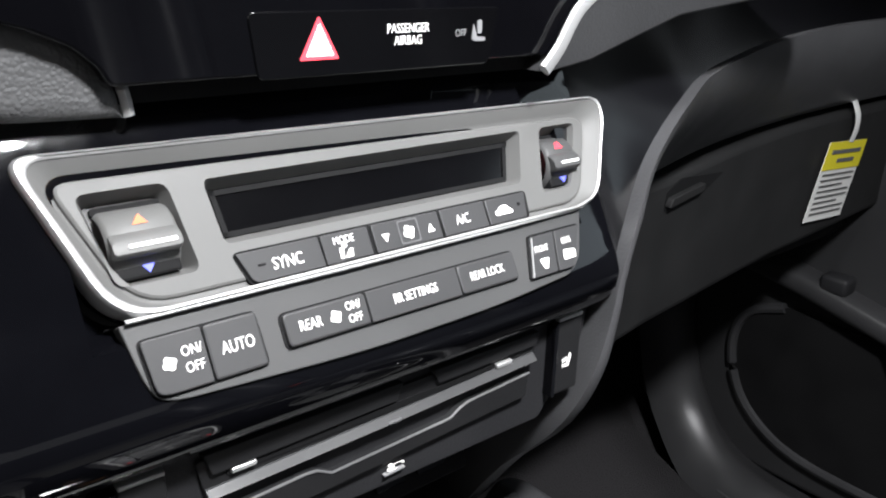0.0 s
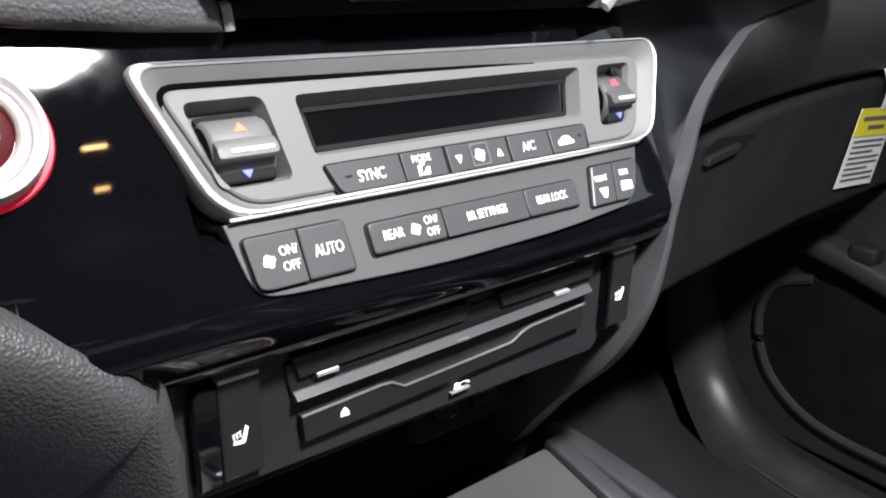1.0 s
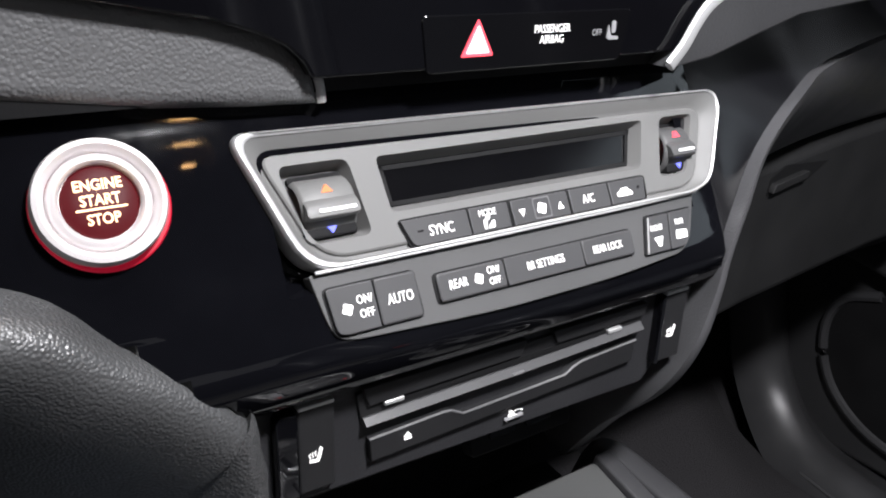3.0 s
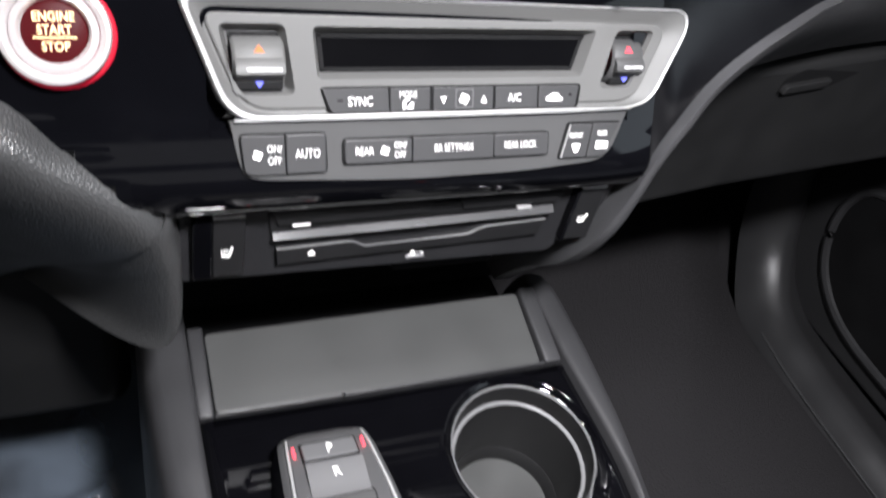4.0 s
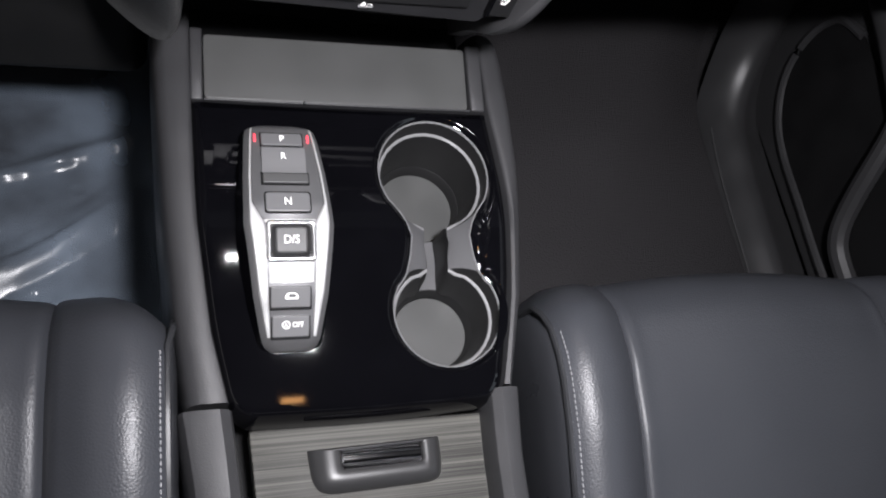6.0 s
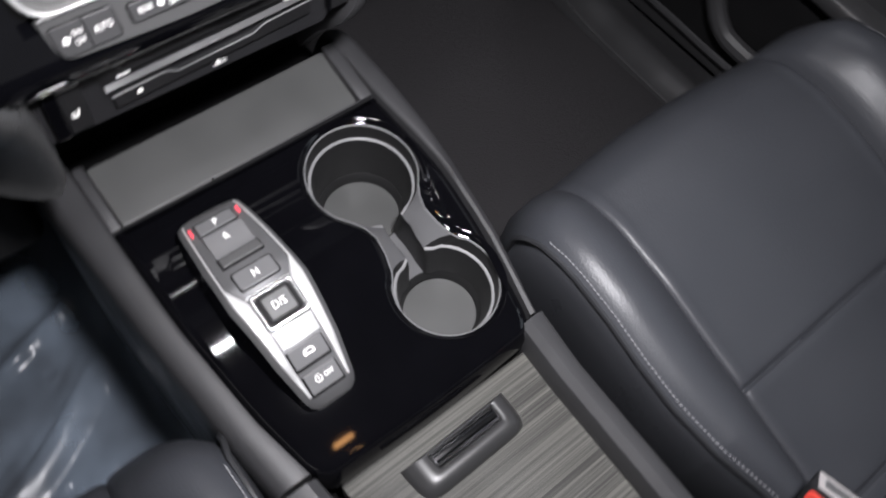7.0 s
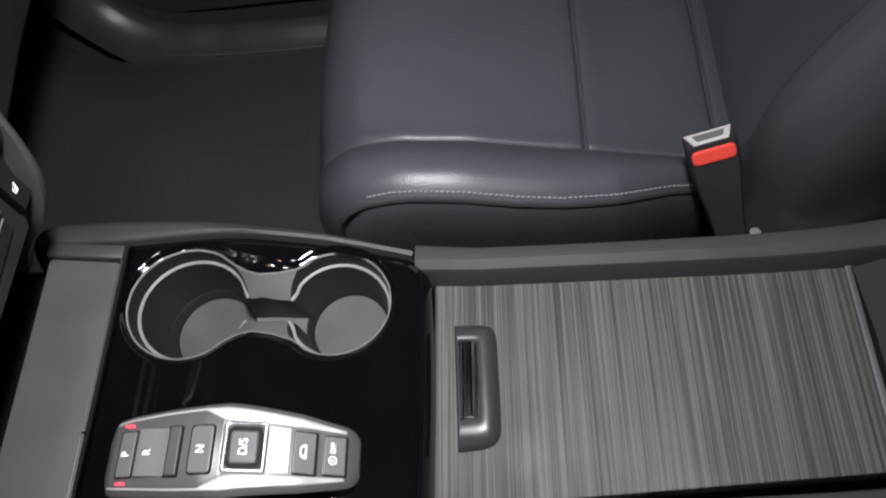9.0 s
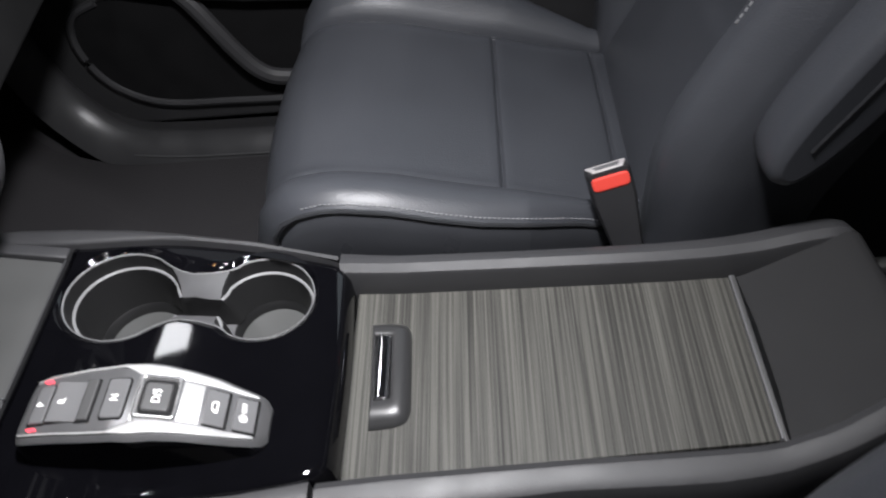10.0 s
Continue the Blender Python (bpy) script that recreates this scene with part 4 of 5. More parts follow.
def centre_console():
    con = thing("centre_console", Matrix.Translation((0.235, 0.05, FLOOR)), "grey centre console with piano-black deck", "console")
    # black deck, rounded at all edges, with the cup opening
    outline = rounded([(0.1005, 0.2895), (0.1030, 0.190), (0.1125, 0.090), (0.1235, 0.034), (0.1370, 0.0225), (0.240, 0.0205), (0.3360, 0.0245), (0.3460, 0.034), (0.3645, 0.115), (0.3745, 0.197), (0.3670, 0.2895)],
                      [0.002, 0.03, 0.03, 0.01, 0.008, 0.05, 0.008, 0.01, 0.03, 0.03, 0.002], 5)
    hole = cup_outline(0.0520, 0.0480, 0.0270)

    def lip(d, more):
        """The opening's outline moved outwards by d, and by more beside the waist on the passenger's side."""
        wide = [d + more * math.exp(-((y - 0.172) / 0.026) ** 2) * (x > 0.3085) for x, y in hole]
        return [tuple(Vector(p) + (Vector(q) - Vector(p)) * (w / 0.004)) for p, q, w in zip(hole, inset(hole, -0.004), wide)]

    def level(poly, dz):
        return [(x, y, deck_z(y) + dz) for x, y in poly]

    skirt = [(x, min(y, 0.2895) if y > 0.05 else y - 0.004, (deck_z(y) - 0.02) if y > 0.05 else 0.449) for x, y in outline]
    rear = [(x, y - (0.003 if y < 0.05 else 0), deck_z(y) - 0.011) for x, y in outline]
    bm = joined(filled([level(inset(outline, 0.008), 0.0), level(lip(0.006, 0.0125), 0.0)]),
                loft([level(inset(outline, 0.008), 0.0), level(inset(outline, 0.004), -0.0007), level(inset(outline, 0.0015), -0.0025), level(outline, -0.0055), rear, skirt], caps=(False, False)),
                loft([level(lip(0.006, 0.0125), 0.0), level(lip(0.0048, 0.0115), -0.0003), level(lip(0.0035, 0.0095), -0.0012), level(lip(0.0025, 0.0070), -0.0024), level(lip(0.0012, 0.0040), -0.0031), level(hole, -0.0035), level(hole, -0.008)], caps=(False, False)))
    part("deck", bm, GLOSS, con, "piano-black deck", smooth=60)

    # side rails
    def rail(rows, name, label, foot=FLOOR, c=0.0):
        rings = []
        for y, xi, xo, z in rows:
            s = 1 if xo > xi else -1
            rings.append([(xi - s * 0.001, y, z - 0.045), (xi, y, z - 0.0035 - c), (xi + s * (0.0010 + 0.15 * c), y, z - 0.0010 - 0.75 * c), (xi + s * (0.004 + c), y, z), (xo - s * 0.010, y, z - 0.0006), (xo - s * 0.004, y, z - 0.0035),
                          (xo, y, z - 0.011), (xo + s * 0.003, y, z - 0.035), (xo + s * 0.004, y, z - 0.10), (xo + s * 0.006, y, foot), (xi, y, foot)])
        return part(name, loft(rings), TRIM, con, label, smooth=28 if c else 50)

    def gently(rows):
        return [tuple(np.array([np.interp(t, range(len(rows)), [r[k] for r in rows]) for k in range(4)])) for t in np.linspace(0, len(rows) - 1, 30)]

    rail(gently([(0.388, 0.363, 0.377, 0.478), (0.381, 0.3645, 0.380, 0.500)] + [(y, xi, xo, deck_z(y) + 0.004) for y, xi, xo in ((0.372, 0.3655, 0.384), (0.362, 0.366, 0.390), (0.345, 0.3667, 0.3920), (0.293, 0.3675, 0.3935), (0.235, 0.373, 0.3925), (0.197, 0.3750, 0.3890), (0.117, 0.3652, 0.3775), (0.033, 0.3465, 0.3560))]), "side_rail", "grey side rail")
    rail(gently([(0.388, 0.101, 0.073, 0.478), (0.381, 0.1005, 0.071, 0.500)] + [(y, xi, xo, deck_z(y) + 0.004) for y, xi, xo in ((0.372, 0.100, 0.070), (0.355, 0.1000, 0.0695), (0.28, 0.1005, 0.0725), (0.19, 0.1025, 0.0780), (0.09, 0.1118, 0.0860), (0.034, 0.1230, 0.0930))]), "side_rail", "grey side rail")
    rail(gently([(0.0315, 0.3345, 0.3630, 0.4835), (-0.02, 0.3310, 0.3570, 0.4825), (-0.15, 0.3285, 0.3540, 0.4815), (-0.26, 0.3265, 0.3530, 0.4815), (-0.31, 0.327, 0.3540, 0.4822), (-0.35, 0.328, 0.356, 0.4850), (-0.39, 0.330, 0.358, 0.4925), (-0.415, 0.330, 0.357, 0.4960), (-0.427, 0.329, 0.354, 0.4945), (-0.434, 0.328, 0.350, 0.4890), (-0.4385, 0.327, 0.345, 0.4780)]), "lid_rail", "grey rail beside the sliding lid", c=0.005)
    rail(gently([(0.0300, 0.1255, 0.0860, 0.4835), (-0.02, 0.1300, 0.0930, 0.4825), (-0.15, 0.1365, 0.1060, 0.4815), (-0.26, 0.1395, 0.1070, 0.4815), (-0.31, 0.1410, 0.112, 0.4830), (-0.355, 0.1500, 0.122, 0.4910), (-0.40, 0.168, 0.138, 0.5010), (-0.435, 0.178, 0.148, 0.5050), (-0.447, 0.179, 0.149, 0.5030), (-0.456, 0.179, 0.150, 0.4960), (-0.460, 0.179, 0.151, 0.4840)]), "lid_rail", "grey rail beside the sliding lid", c=0.005)
    # rear bulkhead of the lid's well
    rings = [[(0.136, y, z), (0.20, y - 0.004, z + 0.001), (0.27, y - 0.004, z + 0.001), (0.334, y, z)] for y, z in ((-0.333, 0.430), (-0.333, 0.450), (-0.340, 0.4520), (-0.41, 0.4890), (-0.424, 0.4945), (-0.431, 0.4940), (-0.436, 0.4900), (-0.438, 0.4800), (-0.438, 0.40))]
    part("rear_slope", loft(rings, closed=False), SHADED_SLOPE, con, "grey slope behind the sliding lid", smooth=50, fix=False)
    part("rear_strip", block(0.150, -0.3320, 0.440, 0.3330, -0.3285, 0.4530, 0.0010), FACE, con, "pale strip behind the sliding lid")
    # Added near-black fill for the shade inside the console.
    part("core", block(0.128, -0.437, FLOOR, 0.342, 0.30, 0.405, 0.002), SHADE_BLACK, con)
    # tray with rubber mat
    frame_z = 0.5035
    tilt = Matrix.Translation((0, 0.2905, frame_z)) @ pose(0, 0, 0, 12, 0, 0) @ Matrix.Translation((0, -0.2905, -frame_z))
    border = joined(block(0.1000, 0.2905, 0.47, 0.1105, 0.357, frame_z, 0.002), block(0.3520, 0.2905, 0.47, 0.3660, 0.357, frame_z + 0.002, 0.002), block(0.1105, 0.2905, 0.47, 0.3520, 0.2925, frame_z, 0.0006))
    border.transform(tilt)
    part("tray_frame", border, TRIM, con, "grey tray border")
    mat = slab(rounded([(0.1115, 0.2932), (0.3505, 0.2932), (0.3515, 0.3545), (0.1112, 0.3525)], 0.004), 0.47, 0.5005, 0.001)
    mat.transform(tilt)
    solo("tray_mat", mat, RUBBER, "grey rubber mat in the open tray", "mat")
    # Nub added to hold a small highlight at the tray's edge.
    part("tray_glint_nub", lathe([(0.0002, 0.0), (0.0017, 0.0), (0.0016, 0.0016), (0.0009, 0.0026), (0.0002, 0.0029)], (0.196, 0.2918, frame_z - 0.001), 12), CHROME, con, "tiny chrome nub added for a glint at the tray's edge", smooth=60)
    # Near-black block below the tray, put there for the shade beyond the mat.
    part("tray_base", block(0.1, 0.292, 0.44, 0.366, 0.42, 0.466, 0), SHADE_BLACK, con)

    # sliding lid
    lid = part("sliding_lid", slab(rounded([(0.1395, 0.0185), (0.1580, -0.3265), (0.3295, -0.3265), (0.3380, 0.0185)], 0.002), 0.43, 0.45, 0.001), VENEER, con, "streaked grey veneer lid")
    part("end_strip", block(0.1585, -0.3292, 0.432, 0.3290, -0.3268, 0.4525, 0.0008), KEY_LIGHT, lid, "pale grey strip at the lid's rear edge")
    pull = rounded([(0.1830, -0.0010), (0.1850, -0.0260), (0.1930, -0.0365), (0.2870, -0.0350), (0.2930, -0.0260), (0.2935, 0.0015)], [0.001, 0.010, 0.014, 0.014, 0.010, 0.001], 5)
    inner = rounded([(0.2085, -0.0045), (0.2090, -0.0165), (0.2110, -0.0190), (0.2735, -0.0180), (0.2752, -0.0160), (0.2755, -0.0030)], [0.001, 0.003, 0.004, 0.004, 0.003, 0.001], 5)
    between = lambda t: [tuple(Vector(a).lerp(Vector(b), t)) for a, b in zip(pull, inner)]
    bm = loft([at_height(between(t), z) for t, z in ((0, 0.4455), (0, 0.4495), (0.05, 0.4518), (0.16, 0.4548), (0.30, 0.4572), (0.48, 0.4588), (0.70, 0.4596), (0.90, 0.4592), (0.97, 0.4584), (1, 0.4570), (1, 0.4480))], caps=(False, False))
    pull = part("pull", bm, PULL, lid, "grey finger pull", smooth=60)
    part("pull_well", filled([at_height(inner, 0.4485)]), SHADE_BLACK, lid)
    bar = loft([[(x, -0.0105 + 0.0075 * s * math.cos(a), 0.4535 + 0.0068 * s * math.sin(a)) for a in (2 * math.pi * k / 16 for k in range(16))] for x, s in ((0.2090, 0.75), (0.2100, 1.0), (0.2740, 1.0), (0.2750, 0.75))])
    part("pull_bar", bar, CHROME, lid, "chrome bar of the finger pull", smooth=50)

    # twin cup holder
    def throat(d, neck, reach=77):
        return cup_outline(0.0520 - d, 0.0480 - d, neck, reach)

    # columns of the skin: the two wells, and the waist on either side
    def columns(rings, first, last):
        return [[ring[k % len(ring)] for k in range(first, last + 1)] for ring in rings]

    upper = [level(inset(hole, 0.0004), -0.0030), level(throat(0.0012, 0.0205, 58), -0.0090), level(throat(0.0020, 0.0150, 67), -0.0135), level(throat(0.0030, 0.0118), -0.0190)]
    lower = [level(throat(0.0056, 0.0116), -0.0196), level(throat(0.0080, 0.0112), -0.029), at_height(throat(0.0105, 0.0100), 0.4360)]
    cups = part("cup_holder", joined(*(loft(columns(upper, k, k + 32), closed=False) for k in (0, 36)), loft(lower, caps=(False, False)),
                                     *(loft(columns([upper[-1], lower[0]], k, k + 4), closed=False) for k in (32, 68))), CUP_WALL_SHADED, con, "dark grey twin cup holder", smooth=60, fix=False)
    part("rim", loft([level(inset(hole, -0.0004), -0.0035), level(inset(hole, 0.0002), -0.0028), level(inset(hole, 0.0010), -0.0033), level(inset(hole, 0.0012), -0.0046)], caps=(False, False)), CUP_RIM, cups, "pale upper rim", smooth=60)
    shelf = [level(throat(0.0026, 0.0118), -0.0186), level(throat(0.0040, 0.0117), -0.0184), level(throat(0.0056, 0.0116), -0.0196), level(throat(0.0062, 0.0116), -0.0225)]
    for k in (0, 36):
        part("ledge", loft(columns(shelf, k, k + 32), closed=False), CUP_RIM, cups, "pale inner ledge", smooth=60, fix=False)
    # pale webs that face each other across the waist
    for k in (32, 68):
        part("web", loft(columns(upper, k, k + 4), closed=False), CUP_WEB_LIT, cups, "pale web between the cups", fix=False)
    saddle = throat(0.0105, 0.0100)
    circles = [[(cx + r * math.cos(a), cy + r * math.sin(a), 0.4360) for a in (2 * math.pi * k / 48 for k in range(48))] for cx, cy, r in ((0.3090, 0.2275, 0.0411), (0.3065, 0.0995, 0.0381))]
    part("well_collar", filled([at_height(saddle, 0.4360), *circles]), CUP_WALL_SHADED, cups)
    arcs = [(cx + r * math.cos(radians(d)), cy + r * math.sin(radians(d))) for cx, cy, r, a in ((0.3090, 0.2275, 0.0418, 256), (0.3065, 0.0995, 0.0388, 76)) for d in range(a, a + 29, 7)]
    part("saddle", slab(arcs, 0.4350, 0.4368, 0.0003), CUP_WEB_LIT, cups, "pale saddle between the cups")
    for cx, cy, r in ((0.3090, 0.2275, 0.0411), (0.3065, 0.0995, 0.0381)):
        part("well", loft([[(cx + q * math.cos(a), cy + q * math.sin(a), z) for a in (2 * math.pi * k / 48 for k in range(48))] for q, z in ((r, 0.4360), (r - 0.0008, 0.4350), (r - 0.0030, 0.428), (r - 0.0036, 0.4255))], caps=(False, False)), CUP_WALL_SHADED, cups, smooth=60)
        part("well_mat", lathe([(0.0005, 0.0), (r - 0.0035, 0.0), (r - 0.0042, 0.0015), (0.0005, 0.0016)], (cx, cy, 0.4245)), RUBBER, cups, "grey rubber mat")
    return con


centre_console()


# ---- push-button gear selector ----
def top_z(y):
    return float(np.interp(y, [0.0700, 0.0755, 0.0835, 0.0935, 0.107, 0.127, 0.1445, 0.173, 0.210, 0.235, 0.2485, 0.256], [0.489, 0.4960, 0.5010, 0.5065, 0.5155, 0.5255, 0.5318, 0.5355, 0.5345, 0.5320, 0.5285, 0.5200]))


def gear_selector():
    unit = thing("gear_selector", Matrix.Translation((0.169, 0.16, 0.495)), "push-button gear selector in satin silver and grey", "gear selector")
    half = lambda y: (float(np.interp(y, [0.0700, 0.0730, 0.0785, 0.108, 0.160, 0.20, 0.235, 0.246, 0.251, 0.254, 0.256], [0.014, 0.0195, 0.0225, 0.0285, 0.0345, 0.0325, 0.0295, 0.0280, 0.0265, 0.0240, 0.0200])))
    centre = lambda y: float(np.interp(y, [0.06, 0.157, 0.25], [0.1712, 0.1712, 0.1690]))

    def strip(ys, left, right, lift, thick, mat, name, label="", parent=unit):
        rings = []
        for y in ys:
            x0, x1, z = left(y), right(y), top_z(y) + lift
            e = min(0.0012, (x1 - x0) * 0.2)
            rings.append([(x0, y, z - thick), (x0, y, z - e), (x0 + e * 0.4, y, z - e * 0.3), (x0 + e, y, z), (x1 - e, y, z), (x1 - e * 0.4, y, z - e * 0.3), (x1, y, z - e), (x1, y, z - thick)])
        return part(name, loft(rings), mat, parent, label, smooth=45)

    ys = np.linspace(0.0700, 0.256, 50)
    rings = []
    for y in ys:
        h, c, z, f = half(y), centre(y), top_z(y), deck_z(y) - 0.004
        rings.append([(c - h - 0.004, y, f), (c - h - 0.0025, y, f + 0.4 * (z - f)), (c - h - 0.0005, y, z - 0.0048), (c - h + 0.0030, y, z - 0.0012), (c - h + 0.008, y, z),
                      (c + h - 0.008, y, z), (c + h - 0.0030, y, z - 0.0012), (c + h + 0.0005, y, z - 0.0048), (c + h + 0.0025, y, f + 0.4 * (z - f)), (c + h + 0.004, y, f)])
    part("body", loft([ring[2:8] for ring in rings]), BODY, unit, "satin grey body", smooth=50)
    part("skirt", loft([ring[:3] + ring[7:] for ring in rings]), GLOSS, unit, "piano-black lower flank", smooth=50)
    # bright outer lines and silver rear deck
    inner = lambda y: float(np.interp(y, [0.068, 0.147, 0.160, 0.176, 0.20, 0.235, 0.25], [0.0160, 0.0188, 0.0195, 0.0282, 0.0272, 0.0243, 0.0225]))
    fore = np.linspace(0.0785, 0.2470, 46)
    strip(fore, lambda y: centre(y) - half(y) + 0.0035, lambda y: max(centre(y) - inner(y), centre(y) - half(y) + 0.0050), 0.0010, 0.004, SATIN, "side_band", "satin silver edge band")
    strip(fore, lambda y: min(centre(y) + inner(y), centre(y) + half(y) - 0.0050), lambda y: centre(y) + half(y) - 0.0035, 0.0010, 0.004, SATIN, "side_band", "satin silver edge band")
    strip(np.linspace(0.1150, 0.162, 16), lambda y: centre(y) - inner(y) + 0.0003, lambda y: centre(y) + inner(y) - 0.0003, 0.0006, 0.004, SATIN, "rear_deck", "satin silver deck")
    strip(np.linspace(0.1625, 0.2470, 24), lambda y: centre(y) - inner(y) + 0.0003, lambda y: centre(y) + inner(y) - 0.0003, 0.0002, 0.004, BODY, "front_deck", "grey deck")

    def at(x, y, lift):
        slope = math.degrees(math.atan2(top_z(y + 0.006) - top_z(y - 0.006), 0.012))
        return FRAMES[unit.name].inverted() @ Matrix.Translation((x, y, top_z(y) + lift)) @ pose(0, 0, 0, slope, 0, 0)

    def key(name, x, y, w, d, lift, thick, mat, r=0.002, bevel=0.0009, label="", seam=True):
        if seam:
            bm = slab(rect(-w / 2 - 0.0009, -d / 2 - 0.0009, w / 2 + 0.0009, d / 2 + 0.0009, r), -0.004, 0.0009, 0)
            bm.transform(at(x, y, 0.0004))
            part("key_gap", bm, SHADE_BLACK, unit, local=True)
        bm = slab(rect(-w / 2, -d / 2, w / 2, d / 2, r), -thick, 0, bevel, 2)
        bm.transform(at(x, y, lift))
        return part(name, bm, mat, unit, label, local=True)

    def legend(words, x, y, size, on, lift, squeeze=0.9, mat=PRINT):
        lettering(words, size, mat, on, at(x, y, lift), squeeze=squeeze, bold=size * 0.004)

    k = key("park_key", 0.1690, 0.2345, 0.0330, 0.0125, 0.0026, 0.006, KEY_LIGHT, 0.0015)
    legend("P", 0.1690, 0.2345, 0.0090, k, 0.0028)
    for x in (0.1478, 0.1902):
        bm = slab(rect(-0.0008, -0.0036, 0.0008, 0.0036, 0.0007), -0.003, 0, 0.0005, 1)
        bm.transform(at(x, 0.2362, 0.0030))
        part("park_light", bm, RED_LIT, unit, "lit red park marker", local=True)
    # reverse key: a scoop that is pulled from behind
    bm = loft([[(0.1520, y, top_z(y) - 0.006), (0.1520, y, top_z(y) + dz), (0.1865, y, top_z(y) + dz), (0.1865, y, top_z(y) - 0.006)] for y, dz in ((0.2262, 0.0030), (0.2245, 0.0046), (0.2190, 0.0040), (0.2110, 0.0020), (0.2050, 0.0011), (0.2025, 0.0010))])
    k = part("reverse_key", bm, KEY_LIGHT, unit, "grey scooped reverse key")
    legend("R", 0.1690, 0.2165, 0.0088, k, 0.0041)
    bed = loft([[(0.1506, y, top_z(y) - 0.006), (0.1506, y, top_z(y) + 0.0007), (0.1880, y, top_z(y) + 0.0007), (0.1880, y, top_z(y) - 0.006)] for y in (0.1915, 0.20, 0.2030, 0.2033)] + [[(0.1506, y, top_z(y) - 0.006), (0.1506, y, top_z(y) - 0.0040), (0.1880, y, top_z(y) - 0.0040), (0.1880, y, top_z(y) - 0.006)] for y in (0.2034, 0.2275)])
    part("reverse_bed", bed, SHADE_BLACK, unit)
    key("reverse_lip", 0.1698, 0.1970, 0.0355, 0.0085, 0.0030, 0.006, FACE, 0.0012)
    k = key("neutral_key", 0.1702, 0.1760, 0.0345, 0.0165, 0.0022, 0.006, KEY_LIGHT, 0.003)
    legend("N", 0.1702, 0.1760, 0.0090, k, 0.0024)
    # drive key in its bright frame
    ring_o, ring_i = rect(-0.0195, -0.0165, 0.0195, 0.0165, 0.005, 5), rect(-0.0150, -0.0125, 0.0150, 0.0125, 0.004, 5)
    bm = loft([at_height(ring_o, -0.004), at_height(ring_o, 0.0016), at_height(inset(ring_o, 0.0012), 0.0030), at_height(inset(ring_o, 0.0028), 0.0030), at_height(ring_i, 0.0006), at_height(ring_i, -0.004)], caps=(False, False))
    bm.transform(at(0.1712, 0.1445, 0.0004))
    part("drive_frame", bm, BRIGHT, unit, "chrome frame of the drive key", local=True, smooth=50)
    k = key("drive_well", 0.1712, 0.1445, 0.0298, 0.0248, 0.0008, 0.004, SHADE_BLACK, 0.004, 0.0, seam=False)
    k = key("drive_key", 0.1712, 0.1445, 0.0246, 0.0208, 0.0032, 0.006, FACE, 0.0035, 0.0016, seam=False)
    legend("D/S", 0.1712, 0.1445, 0.0092, k, 0.0035)
    k = key("tailgate_key", 0.1700, 0.1045, 0.0305, 0.0165, 0.0026, 0.006, KEY_LIGHT, 0.0015)
    bm = slab(rounded([(-0.005, -0.0022), (0.0048, -0.0022), (0.0050, 0.0006), (0.0028, 0.0028), (-0.0030, 0.0028), (-0.0050, 0.0004)], 0.0008), -0.0004, 0, 0)
    bm.transform(at(0.1708, 0.1050, 0.0029))
    s = part("tailgate_symbol", bm, PRINT, k, local=True)
    bm = slab(rounded([(-0.003, -0.0010), (0.0034, -0.0010), (0.0034, 0.0006), (0.0020, 0.0018), (-0.0022, 0.0018)], 0.0004), -0.0004, 0, 0)
    bm.transform(at(0.1708, 0.1050, 0.0031))
    part("symbol_middle", bm, KEY_LIGHT, k, local=True)
    k = key("idle_stop_key", 0.1702, 0.0848, 0.0285, 0.0165, 0.0026, 0.006, KEY_LIGHT, 0.0015)
    legend("OFF", 0.1757, 0.0860, 0.0056, k, 0.0028)
    legend("A", 0.1665, 0.0860, 0.0042, k, 0.0027)
    ring = [(0.0032 * math.cos(a), 0.0032 * math.sin(a)) for a in (2 * math.pi * n / 20 for n in range(20))]
    bm = loft([at_height(ring, 0), at_height([(x * 0.78, y * 0.78) for x, y in ring], 0)], caps=(False, False))
    bm.transform(at(0.1665, 0.0860, 0.0029))
    part("idle_symbol", bm, PRINT, k, local=True)


gear_selector()


# ---- seats ----
MID = 0.632


def bell(d, w):
    return math.exp(-(d / w) ** 2)


def cushion_z(a, y):
    z = float(np.interp(y, [-0.34, -0.26, -0.132, -0.014, 0.05, 0.09, 0.13, 0.16], [0.385, 0.400, 0.434, 0.467, 0.477, 0.474, 0.462, 0.448]))
    bump = 0.046 * float(np.interp(y, [-0.34, -0.26, -0.20, -0.15, 0.03, 0.09, 0.15], [0.25, 0.45, 0.72, 0.92, 0.98, 0.80, 0.40]))
    if a < 0.157:
        z += 0.006 * (1 - (a / 0.157) ** 2)
        for seam in (-0.127, -0.258):
            z += 0.0010 * bell(abs(y - seam) - 0.012, 0.010) - 0.0045 * bell(y - seam, 0.0022)
    else:
        t = min(1, (a - 0.157) / 0.058)
        z += bump * (1 - (1 - t) ** 2.2)
        if a > 0.215:
            z -= 0.012 * ((a - 0.215) / 0.025) ** 2
    z += 0.0016 * bell(abs(a - 0.157) - 0.010, 0.006) - 0.0040 * bell(a - 0.157, 0.0024)
    return z


